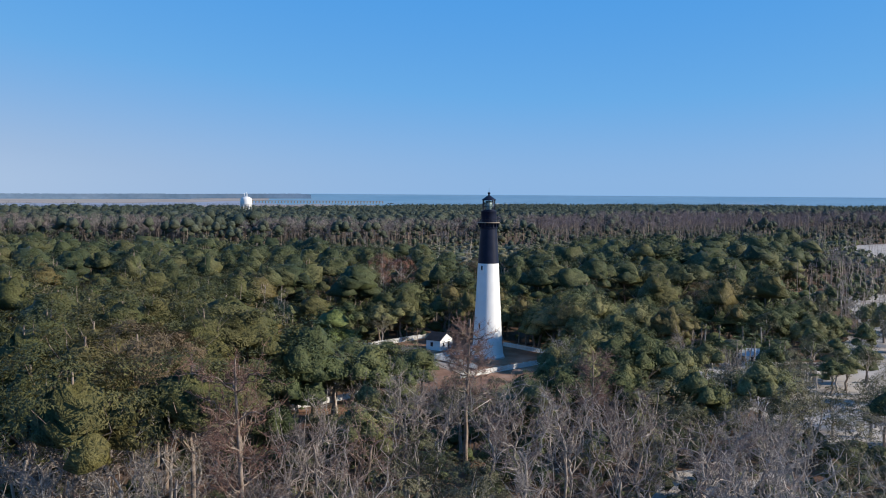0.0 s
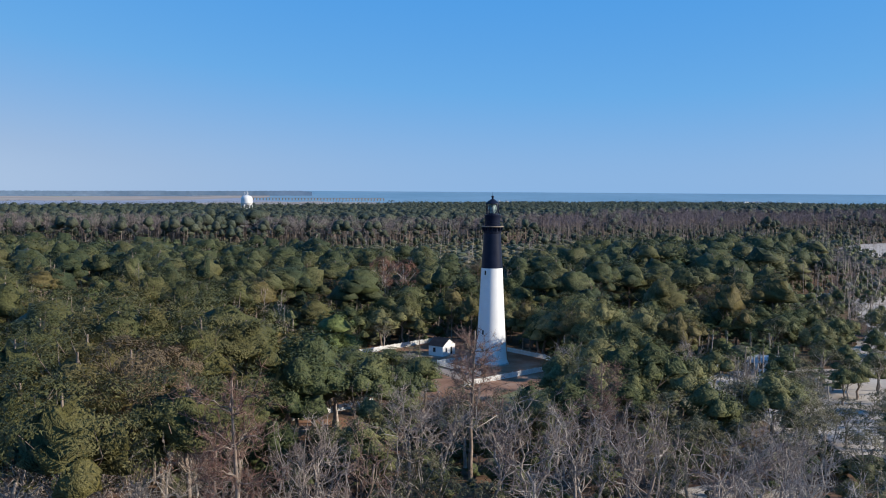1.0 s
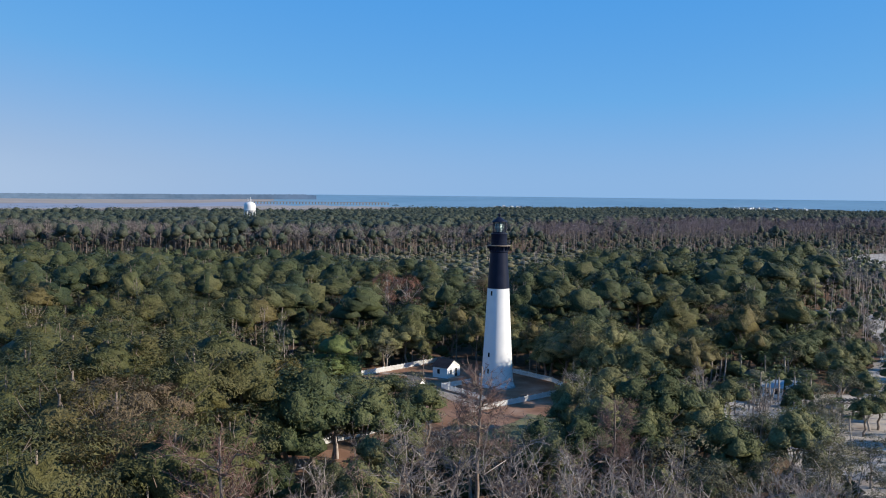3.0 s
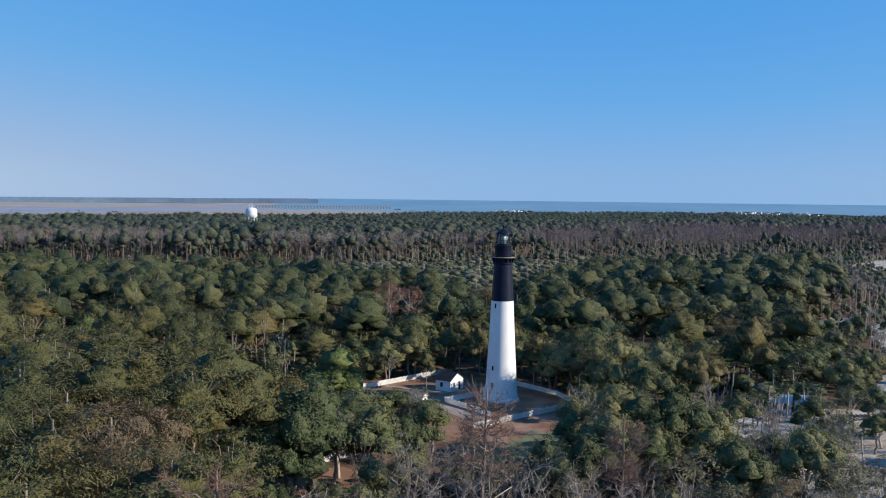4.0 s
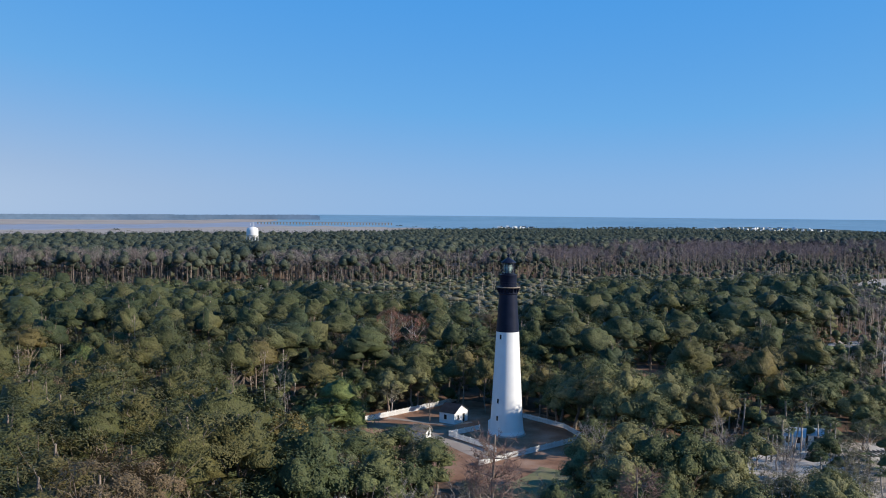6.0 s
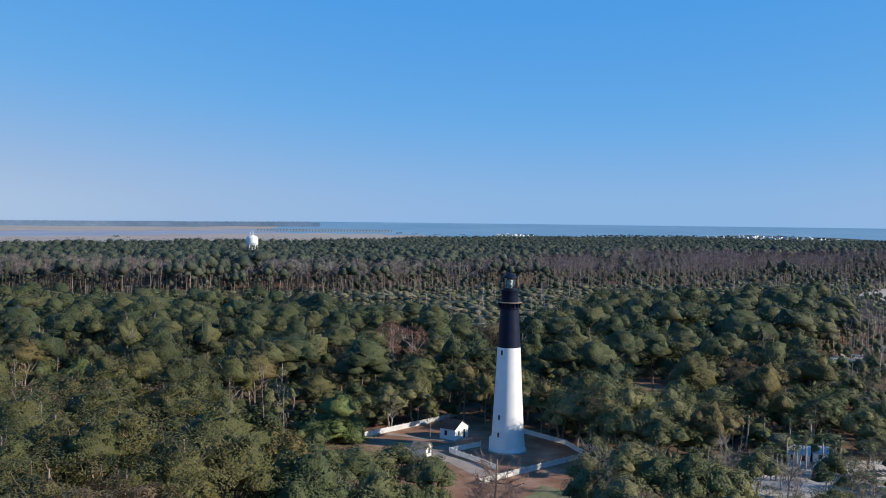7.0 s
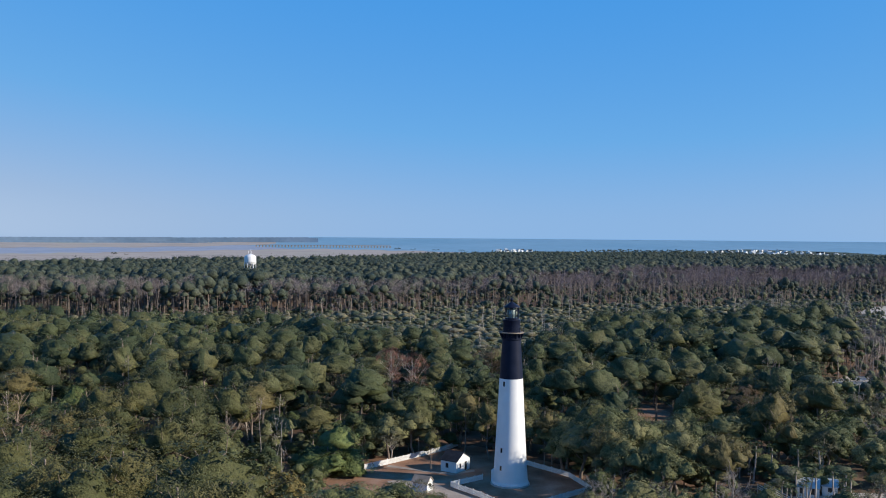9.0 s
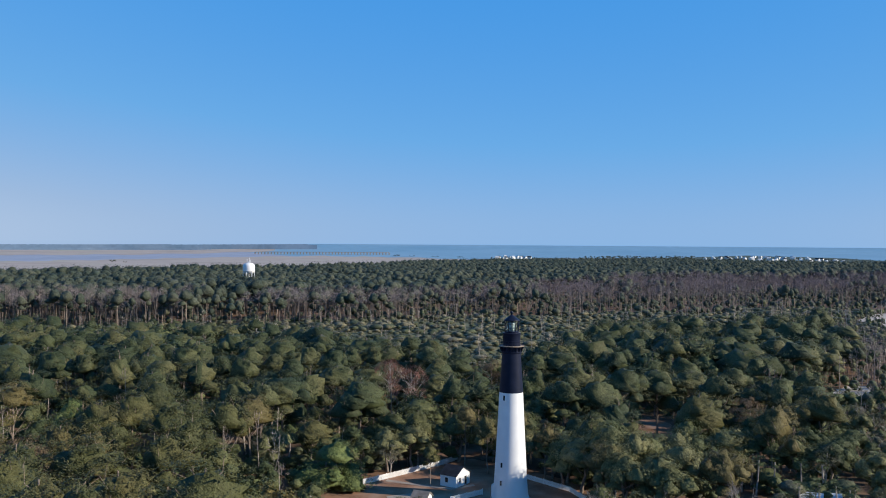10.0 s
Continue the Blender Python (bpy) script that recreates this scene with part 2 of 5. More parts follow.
def lathe(profile, sides=48):
    """A solid of revolution from (radius, height) pairs."""
    bm = bmesh.new()
    rings = []
    for r, z in profile:
        rings.append([bm.verts.new((r * math.cos(a), r * math.sin(a), z)) for a in (2 * math.pi * i / sides for i in range(sides))])
    for a, b in zip(rings, rings[1:]):
        for i in range(sides):
            f = bm.faces.new((a[i], a[(i + 1) % sides], b[(i + 1) % sides], b[i]))
            f.smooth = True
    bm.faces.new(reversed(rings[0]))
    bm.faces.new(rings[-1])
    return bm


def sharpen(ob, angle=35):
    bm = bmesh.new()
    bm.from_mesh(ob.data)
    for e in bm.edges:
        if len(e.link_faces) == 2 and e.calc_face_angle(0) > radians(angle):
            e.smooth = False
    bm.to_mesh(ob.data)
    bm.free()
    return ob


def unit(v):
    return v / np.maximum(np.linalg.norm(v, axis=-1, keepdims=True), 1e-9)


def leaf_cloud(places, outs, long, wide, loose=0.42):
    """One small triangle a leaf tuft, facing roughly outwards."""
    n = len(places)
    normal = unit(outs + loose * rng.normal(size=(n, 3)))
    along = unit(np.cross(normal, rng.normal(size=(n, 3))))
    across = np.cross(normal, along)
    ln = long * rng.uniform(0.6, 1.4, (n, 1))
    wd = wide * rng.uniform(0.6, 1.4, (n, 1))
    v = np.stack([places + along * ln * 0.6, places - along * ln * 0.4 + across * wd * 0.5, places - along * ln * 0.4 - across * wd * 0.5], 1).reshape(-1, 3)
    return v, np.arange(3 * n).reshape(-1, 3)


def tube(points, radii, sides=5):
    """A bent, tapering limb."""
    points, radii = np.asarray(points, float), np.asarray(radii, float)
    way = unit(np.gradient(points, axis=0))
    ref = np.array([0.31, 0.95, 0.05])
    u = unit(np.cross(way, ref))
    w = np.cross(way, u)
    a = np.arange(sides) * 2 * math.pi / sides
    ring = points[:, None] + radii[:, None, None] * (np.cos(a)[None, :, None] * u[:, None] + np.sin(a)[None, :, None] * w[:, None])
    tris = []
    for i in range(len(points) - 1):
        for j in range(sides):
            p, q = i * sides + j, i * sides + (j + 1) % sides
            tris += [(p, q, q + sides), (p, q + sides, p + sides)]
    return ring.reshape(-1, 3), np.array(tris)


def join(pieces):
    vs, ts, k = [], [], 0
    for v, t in pieces:
        vs.append(v)
        ts.append(t + k)
        k += len(v)
    return np.concatenate(vs), np.concatenate(ts)


def graft(pieces, sides):
    """Joins limbs so that each grows out of the wood before it."""
    v, t = pieces[0]
    for (pv, pt), n in zip(pieces[1:], sides):
        root = int(((v - pv[:n].mean(0)) ** 2).sum(1).argmin())
        pt = np.where(pt < n, root, pt - n + len(v))
        pt = pt[(pt[:, 0] != pt[:, 1]) & (pt[:, 1] != pt[:, 2]) & (pt[:, 0] != pt[:, 2])]
        v, t = np.concatenate([v, pv[n:]]), np.concatenate([t, pt])
    return v, t


def crook(a, b, n=7, amount=0.1, sag=0.0):
    """A limb that wanders on its way from a to b."""
    a, b = np.asarray(a, float), np.asarray(b, float)
    s = np.linspace(0, 1, n)[:, None]
    drift = np.cumsum(rng.normal(size=(n, 3)), 0)
    drift -= drift[:1] + (drift[-1:] - drift[:1]) * s
    p = a + (b - a) * s + drift * np.linalg.norm(b - a) * amount
    p[:, 2] += np.sin(s[:, 0] * math.pi) * sag
    return p


def bend(a, b, sag, n=4, wobble=0.06):
    a, b = np.asarray(a, float), np.asarray(b, float)
    s = np.linspace(0, 1, n)[:, None]
    p = a + (b - a) * s
    size = np.linalg.norm(b - a)
    p[1:-1] += rng.normal(size=(n - 2, 3)) * size * wobble
    p[:, 2] += (np.sin(s[:, 0] * math.pi)) * sag
    return p


# ---------------------------------------------------------------- trees, each kind of its true size at scale 1
def tufts(rows, leaves, size, flat=0.6, loose=0.28, follow=1.7, solid=True, spread=1.0):
    """Clumps of leaves that face outwards from the crown, over the dense inside of each head."""
    centres, ways, radii = [np.concatenate(x) for x in list(zip(*rows))[:3]]
    n = len(centres)
    radii = radii * spread
    d = unit(rng.normal(size=(n, leaves, 3)))
    along = (d * ways[:, None]).sum(2, keepdims=True)
    d = np.where(along < -0.1, d - 2 * along * ways[:, None], d)
    squash = np.array([1.0, 1.0, flat])
    p = centres[:, None] + d * radii[:, None, None] * squash * rng.uniform(0.55, 1.1, (n, leaves, 1))
    o = unit(d / squash * 0.55 + ways[:, None] * follow + (0, 0, 0.1))
    pieces = [leaf_cloud(p.reshape(-1, 3), o.reshape(-1, 3), *size, loose)]
    return pieces + [r[3] for r in rows if solid and r[3] is not None]


def head(c, spread, deep, n, rough=0.09, steep=2.3, rings=3, sides=11, under=0.35, fill=0.82):
    """Clumps over an uneven dome: their centres, outward ways and sizes, and the dome's dense inside."""
    i = np.arange(n) + 0.5
    f = np.sqrt(i / n)
    a = i * 2.39996 + rng.uniform(0, 6.28) + rng.normal(size=n) * 0.25
    ph = rng.uniform(0, 6.28, 4)

    def dome(a, f):
        edge = 1 + 0.15 * np.sin(2 * a + ph[0]) + 0.10 * np.sin(3 * a + ph[1])
        r = spread * f * edge
        z = -deep * f ** steep + 0.07 * spread * (np.sin(4 * a + ph[2] + 3 * f) + np.sin(5 * f + a + ph[3])) * np.minimum(1, 2 * f)
        return np.stack([r * np.cos(a), r * np.sin(a), z], -1) + c

    centres = dome(a, f) + rng.normal(size=(n, 3)) * rough * spread
    ways = unit(np.stack([np.cos(a) * f * 1.25, np.sin(a) * f * 1.25, 1.2 - f * 0.8], 1))
    t = np.arange(sides) * 2 * math.pi / sides
    v = [c - np.array([0, 0, 0.6 * (1 - fill) * spread])]
    seed = Vector(rng.uniform(0, 90, 3))
    for k in range(rings):                           # the inside is lumpy too
        f1 = ((k + 1) / rings) ** 0.8
        for p, b in zip(dome(t + 0.3 * k, np.full(sides, f1)), t + 0.3 * k):
            at = Vector((p - c) / spread)
            lump = 0.26 * noise.noise(at * 2.2 + seed) + 0.2 * noise.noise(at * 5.0 + seed)
            way = unit(np.array([math.cos(b) * f1 * 1.25, math.sin(b) * f1 * 1.25, 1.2 - f1 * 0.8]))
            v.append(c + (p - c) * (fill, fill, 1) - (0, 0, 0.6 * (1 - fill) * spread) + way * lump * spread)
    v = np.array(v + [c - np.array([0, 0, deep + under * spread])])
    q = np.arange(sides)
    w = (q + 1) % sides
    tris = [np.stack([np.zeros(sides, int), 1 + q, 1 + w], 1)]
    for k in range(rings - 1):
        lo, hi = 1 + k * sides, 1 + (k + 1) * sides
        tris += [np.stack([lo + q, hi + q, hi + w], 1), np.stack([lo + q, hi + w, lo + w], 1)]
    last = 1 + (rings - 1) * sides
    tris.append(np.stack([last + q, np.full(sides, len(v) - 1), last + w], 1))
    return centres, ways, spread * 1.3 / math.sqrt(n) * rng.uniform(0.7, 1.35, n), (v, np.concatenate(tris))


def pine_arrays(height=20.0, spread=6.4, pads=44, leaves=60, size=(0.46, 0.17), solid=True, limbs=1.0, rings=5, sides_of=15, fill=0.8, drop=0.08):
    """A tall pine: long clear trunk, crooked limbs, and a head of one large dome and some lower ones, all of small clumps of needles."""
    lean = rng.normal(size=2) * 0.5
    top = np.array([lean[0], lean[1], height * 0.93])
    trunk = bend((0, 0, -0.4), top, 0, 9, 0.007)
    wood, sides = [tube(trunk, np.linspace(0.30, 0.10, 9), 6)], []
    main = max(4, int(pads * 0.52))
    wide = spread * rng.uniform(0.8, 0.98)
    rows = [head(np.array([lean[0], lean[1], height - 1.0]), wide, wide * rng.uniform(0.65, 1.0), main, 0.1, rings=rings, sides=sides_of, fill=fill)]
    ends = list(rows[0][0][::3])
    turn = rng.uniform(0, 6.28)
    for i in range(4):
        a = turn + i * 2.4 + rng.normal() * 0.4
        r, z = spread * rng.uniform(0.4, 0.7), height * (0.86 - drop * (i + rng.uniform(0, 1)))
        c = np.array([r * math.cos(a) + lean[0], r * math.sin(a) + lean[1], z])
        w = spread * rng.uniform(0.36, 0.55)
        rows.append(head(c, w, w * rng.uniform(0.5, 0.9), max(2, int(pads * 0.11)), rings=max(2, rings - 2), sides=max(7, sides_of - 5), fill=fill))
        ends += [c, *rows[-1][0][1::3]]
    for _ in range(max(1, pads // 9)):               # single tufts on lower limbs
        a = rng.uniform(0, 6.28)
        c = np.array([[spread * rng.uniform(0.3, 0.75) * math.cos(a), spread * rng.uniform(0.3, 0.75) * math.sin(a), height * rng.uniform(0.5, 0.74)]])
        rows.append((c, np.array([[0, 0, 1.0]]), spread * rng.uniform(0.16, 0.26, 1), None))
        ends.append(c[0])
    for e in ends:
        if rng.uniform() > limbs:
            continue
        root = trunk[int(np.clip(e[2] / height * 8.2 - 1.3, 3, 7))]
        path = bend(root, e - (0, 0, 0.2), -0.2, 4, 0.08)
        wood.append(tube(path, [0.12, 0.09, 0.06, 0.03], 3))
        sides.append(3)
        if not solid:
            for _ in range(5):
                wood.append(tube(bend(path[2], e + rng.normal(size=3) * 0.9, 0.1, 3), [0.04, 0.03, 0.015], 3))
                sides.append(3)
    for _ in range(int(8 * limbs)):                  # dead stubs down the trunk
        q = rng.integers(2, 6)
        a = rng.uniform(0, 6.28)
        long = rng.uniform(1.2, 3.0)
        wood.append(tube(bend(trunk[q], trunk[q] + (long * math.cos(a), long * math.sin(a), rng.uniform(-0.4, 0.9)), 0.1, 3, 0.12), [0.06, 0.045, 0.02], 3))
        sides.append(3)
    return graft(wood, sides), join(tufts(rows, leaves, size, 0.5 if solid else 0.8, solid=solid))


def oak_arrays(height=13.0, spread=4.9, lobes=7, leaves=36, size=(0.40, 0.18), low=0.34, solid=True, limbs=True, each=7, rings=4):
    """A live oak: short forked trunk, domed crown of large uneven lobes of leaf clumps that reach low down."""
    spine = bend((0, 0, -0.4), (rng.normal() * 0.4, rng.normal() * 0.4, height * 0.42), 0, 5, 0.03)
    wood, sides = [tube(spine, [0.36, 0.32, 0.28, 0.25, 0.2], 7)], []
    rows = []
    for i in range(lobes):
        a = i * 2.4 + rng.normal() * 0.35
        if i == 0:
            r, z, w, n = spread * rng.uniform(0.0, 0.2), height - 0.8, spread * rng.uniform(0.55, 0.68), int(each * 1.9)
        else:
            r, z, w, n = spread * rng.uniform(0.45, 0.66), height * (low + rng.uniform(0.22, 0.5)), spread * rng.uniform(0.36, 0.52), each
        c = np.array([r * math.cos(a), r * math.sin(a), z])
        rows.append(head(c, w, w * rng.uniform(0.7, 1.1), n, 0.07, 1.9, rings=rings, sides=11))
        if limbs:
            wood.append(tube(bend(spine[3 + i % 2], c - (0, 0, w * 0.4), 0.4, 4, 0.08), [0.16, 0.12, 0.08, 0.04], 4))
            sides.append(4)
    return graft(wood, sides), join(tufts(rows, leaves, size, 0.8, solid=solid))


def bare_arrays(height=15.0, spread=4.4, limbs=9, branches=7, twigs=8, thick=0.21, high=0.3, straight=False):
    """A leafless tree: a trunk that forks low into long crooked limbs, and a haze of fine twigs."""
    lean = rng.normal(size=2) * (0.5 if straight else 1.3)
    tip = np.array([lean[0], lean[1], height * (0.95 if straight else 0.62)])
    spine = crook((0, 0, -0.4), tip, 9, 0.006 if straight else 0.03)
    wood, sides = [tube(spine, np.linspace(thick, thick * (0.25 if straight else 0.7), 9), 6)], []
    fine = []
    for i in range(limbs):
        f = high + (0.97 - high) * (i + 0.5) / limbs
        root = spine[int(f * 8)]
        a = i * 2.4 + rng.normal() * 0.4
        if straight:
            reach = spread * rng.uniform(0.55, 1.0) * (1 - 0.45 * f)
            rise = reach * rng.uniform(0.1, 0.7)
        else:
            reach = spread * rng.uniform(0.35, 1.0)
            rise = (height - root[2]) * rng.uniform(0.35, 1.0) * (1.15 - 0.5 * reach / spread)
        end = root + np.array([reach * math.cos(a), reach * math.sin(a), rise])
        path = crook(root, end, 8, 0.05 if straight else 0.085, rng.normal() * 0.4)
        wood.append(tube(path, np.linspace(thick * (0.36 if straight else 0.46), 0.03, 8), 4))
        sides.append(4)
        for j in range(branches):
            s = path[rng.integers(2, 8)]
            e = s + unit(rng.normal(size=3) + unit(end - root) * 0.9 + (0, 0, 0.4)) * rng.uniform(1.0, 2.8)
            bp = crook(s, e, 4, 0.1)
            wood.append(tube(bp, [0.05, 0.04, 0.03, 0.016], 3))
            sides.append(3)
            for _ in range(twigs):
                q = bp[rng.integers(1, 4)] + rng.normal(size=3) * 0.05
                e2 = q + unit(rng.normal(size=3) + unit(e - s) * 0.6 + (0, 0, 0.5)) * rng.uniform(0.5, 1.5)
                side = unit(np.cross(e2 - q, rng.normal(size=3))) * 0.024
                side2 = unit(np.cross(e2 - q, side)) * 0.024
                fine.append((np.array([q - side, q + side, e2]), np.array([[0, 1, 2]])))
                fine.append((np.array([q - side2, q + side2, e2]), np.array([[0, 1, 2]])))
    return graft(wood, sides), join(fine)


def palm_arrays(height=8.5):
    """A cabbage palm: slim trunk and a ball of fan fronds."""
    lean = rng.normal(size=2) * 0.35
    top = np.array([lean[0], lean[1], height - 1.2])
    wood = tube(bend((0, 0, -0.3), top, 0, 5, 0.01), [0.2, 0.17, 0.16, 0.16, 0.18], 7)
    pieces = []
    for i in range(34):
        d = unit(np.array([math.cos(i * 2.4), math.sin(i * 2.4), rng.uniform(-0.75, 1.0)]))
        stem = top + d * 0.9
        side = unit(np.cross(d, (0, 0, 1) + 0.01 * d))
        up = np.cross(side, d)
        for k in range(7):
            a = (k - 3) * 0.36
            e = stem + (d * math.cos(a) + side * math.sin(a)) * 0.95 - np.array([0, 0, 0.25])
            w = side * math.cos(a) * 0.09 - d * math.sin(a) * 0.09
            pieces.append((np.array([stem - w * 0.6, stem + w * 0.6, e + up * 0.05]), np.array([[0, 1, 2]])))
        pieces.append((np.array([top - side * 0.03, top + side * 0.03, stem]), np.array([[0, 1, 2]])))
    return wood, join(pieces)


class Kind:
    """Some shapes of one kind of tree, shared by all trees of that kind."""

    def __init__(self, name, label, group, arrays, leaf, bark, crown_name="crown", shapes=4, real=20.0):
        self.name, self.label, self.group, self.real, self.crown_name = name, label, group, real, crown_name
        self.shapes, self.data, self.count = [], [], 0
        for _ in range(shapes):
            wood, leaves = arrays()
            self.data.append((wood, leaves))
            self.shapes.append((fast_mesh("trunk", *wood, [bark], smooth=True), fast_mesh(crown_name, *leaves, [leaf], smooth=True)))

    def plant(self, x, y, height, wide=1.0, label=""):
        trunk, crown = self.shapes[self.count % len(self.shapes)]
        self.count += 1
        s = height / self.real
        m = pose(x, y, 0, 0, 0, rng.uniform(0, 360)) @ Matrix.Diagonal((s * wide, s * wide, s, 1))
        ob = thing(self.name, m, label or self.label, "tree", self.group)
        for n, me in (("trunk", trunk), (self.crown_name, crown)):
            new(n, me).parent = ob
        return ob


def woods(name, label, spots, kinds, mats):
    """Many trees joined into one. spots: rows of x, y, height, wide; kinds: (wood, leaves) arrays with their height and two material slots."""
    vs, ts, ws, k = [], [], [], 0
    for x, y, h, wide in spots:
        wood, leaves, real, slot_w, slot_l = kinds[rng.integers(len(kinds))]
        a = rng.uniform(0, 2 * math.pi)
        s = h / real
        c, d = math.cos(a) * s * wide, math.sin(a) * s * wide
        turn = np.array([[c, d, 0], [-d, c, 0], [0, 0, s]])
        for (v, t), slot in ((wood, slot_w), (leaves, slot_l)):
            vs.append((v @ turn + (x, y, 0)).astype(np.float32))
            ts.append((t + k).astype(np.int32))
            ws.append(np.full(len(t), slot))
            k += len(v)
    me = fast_mesh(name, np.concatenate(vs), np.concatenate(ts), mats, np.concatenate(ws), smooth=True)
    return tagged(new(name, me), label, "woods", kind="stuff")


# ---------------------------------------------------------------- ground, water, far shore
EYE_X, EYE_Y = -12.0, -200.0
REACH = 4940.0


def table(rows):
    xs, ys = zip(*rows)
    return lambda a: float(np.interp(a, xs, ys))


HORIZON = table([(-180, 41), (-60, 28), (-22, 29.5), (-14, 35), (-8, 41), (180, 41)])


def dish(r, a=0.0):
    """The ground is level and lifts a little towards the horizon, which it meets; less so over the land to the west."""
    return HORIZON(a) * max(0.0, (r - 3000.0) / (REACH - 3000.0)) ** 2


def polar_sheet(name, mat, near, far, angles, lift, rings, label, category):
    """A sheet between two ranges, by the angle clockwise from +y."""
    bm = bmesh.new()
    grid = []
    for a in angles:
        r0, r1 = near(a), far(a)
        row = []
        for i in range(rings + 1):
            r = r0 + (r1 - r0) * (i / rings) ** 1.3
            row.append(bm.verts.new((EYE_X + r * math.sin(radians(a)), EYE_Y + r * math.cos(radians(a)), dish(r, a if a < 180 else a - 360) + lift)))
        grid.append(row)
    for a, b in zip(grid, grid[1:]):
        for i in range(rings):
            bm.faces.new((a[i], a[i + 1], b[i + 1], b[i])).normal_flip()
    bmesh.ops.remove_doubles(bm, verts=bm.verts[:], dist=0.001)
    bmesh.ops.recalc_face_normals(bm, faces=bm.faces[:])
    if sum(f.normal.z for f in bm.faces) < 0:
        bmesh.ops.reverse_faces(bm, faces=bm.faces[:])
    ob = part(name, bm, mat)
    return tagged(ob, label, category, kind="structure")


polar_sheet("ground", FLOOR, lambda a: 0.0, lambda a: REACH, [i * 3.75 for i in range(97)], 0, 40, "brown forest floor of needles and leaf litter", "ground")
SEA_NEAR = table([(-60, 2300), (-5, 2300), (4, 3230), (12, 3300), (60, 3300)])
polar_sheet("sea", SEA, lambda a: SEA_NEAR(a), lambda a: REACH, [-60 + i for i in range(121)], 0.3, 30, "calm blue sea reaching the horizon", "water")
MARSH_FAR = table([(-60, 2400), (-26, 2480), (-20, 2700), (-14, 3080), (-8.6, 3360), (-3, 3200), (0, 2980), (4, 2560)])
polar_sheet("marsh", MARSH, lambda a: 850.0, lambda a: MARSH_FAR(a) + 50 * math.sin(a * 2.1) + 30 * math.sin(a * 5.3), [-60 + i * 0.5 for i in range(129)], 0.6, 24, "tan tidal marsh grass behind the forest", "marsh")
polar_sheet("tidal_creek", CREEK, lambda a: 2320.0, lambda a: float(np.interp(a, (-60, -14, -8), (4300, 4150, 2900))), [-60 + i for i in range(53)], 0.45, 12, "pale shallow creek water through the marsh", "water")
FLAT_NEAR = table([(-60, 3400), (-26, 3380), (-19, 3500), (-14, 3780), (-11, 4100)])
polar_sheet("marsh_beyond_creek", MARSH, lambda a: FLAT_NEAR(a) + 60 * math.sin(a * 1.7) + 25 * math.sin(a * 6.1), lambda a: 4500.0, [-60 + i * 0.5 for i in range(99)], 0.6, 10, "pale tidal flat beyond a blue creek", "marsh")
HEADLAND = table([(2.0, 2900), (3.2, 3350), (5.0, 3300), (7, 3150), (10, 3350), (14, 3500), (18, 3900), (23, 3700), (26, 3350)])
polar_sheet("headland", SCRUB, lambda a: 1600.0, lambda a: HEADLAND(a) + 30 * math.sin(a * 7), [2.0 + i * 0.5 for i in range(49)], 0.6, 14, "low scrubby headland beyond the forest", "ground")
polar_sheet("headland_sand", SAND, lambda a: 2780.0 + 40 * math.sin(a * 3), lambda a: 2900.0 + 60 * math.sin(a * 5), [15.5 + i * 0.25 for i in range(43)], 1.0, 3, "thin pale sand strip before the beach houses", "sand")


def patch(name, outline, z, mat, label, category, ragged=0.8):
    """A flat patch of ground with an uneven outline."""
    bm = bmesh.new()
    pts = []
    for (x0, y0), (x1, y1) in zip(outline, outline[1:] + outline[:1]):
        n = max(1, int(math.hypot(x1 - x0, y1 - y0) / 2.5))
        for i in range(n):
            x, y = x0 + (x1 - x0) * i / n, y0 + (y1 - y0) * i / n
            w = noise.noise_vector((x * 0.15, y * 0.15, z)) * ragged
            pts.append(bm.verts.new((x + w.x, y + w.y, z)))
    bm.faces.new(pts)
    bmesh.ops.triangulate(bm, faces=bm.faces[:])
    bmesh.ops.recalc_face_normals(bm, faces=bm.faces[:])
    if sum(f.normal.z for f in bm.faces) < 0:
        bmesh.ops.reverse_faces(bm, faces=bm.faces[:])
    return tagged(part(name, bm, mat), label, category, kind="structure")


COAST = [(66, -150), (62, -112), (52, -84), (47, -70), (46, -40), (45, -16), (57, -8), (86, -3), (98, 24), (120, 60), (132, 98), (148, 136), (160, 152), (200, 160), (228, 174), (248, 300), (275, 415), (286, 472), (322, 530), (560, 680), (1000, 1300)]
coast_x = table([(y, x) for x, y in COAST])
patch("beach", COAST + [(1500, 1300), (1500, -150)], 0.06, SAND, "pale grey beach sand with drifted litter", "sand", 2.5)
patch("sand_blowout", [(120, 116), (129, 121), (141, 139), (152, 160), (143, 161), (131, 147)], 0.07, SAND, "small bare hollow of pale sand among grey trees", "sand", 2.0)
YARD = [(-44, -2), (-34, 14), (-22, 24), (-8, 36), (4, 26), (14, 16), (22, 2), (18, -10), (14, -30), (8, -46), (-6, -50), (-14, -34), (-22, -28), (-34, -30), (-40, -18)]
patch("pond", [(258, 535), (286, 538), (318, 575), (330, 600), (286, 602), (262, 570)], 0.09, POND, "dark still pond behind the beach", "water", 3.0)
patch("yard", YARD, 0.04, DIRT, "reddish-brown bare yard strewn with pine straw", "ground", 1.6)
patch("lawn", [(-4, -51), (2, -46), (8, -40), (11, -31), (5, -27), (0, -35), (-6, -44)], 0.08, GRASS, "thin dry grass patch before the fence", "lawn", 1.2)
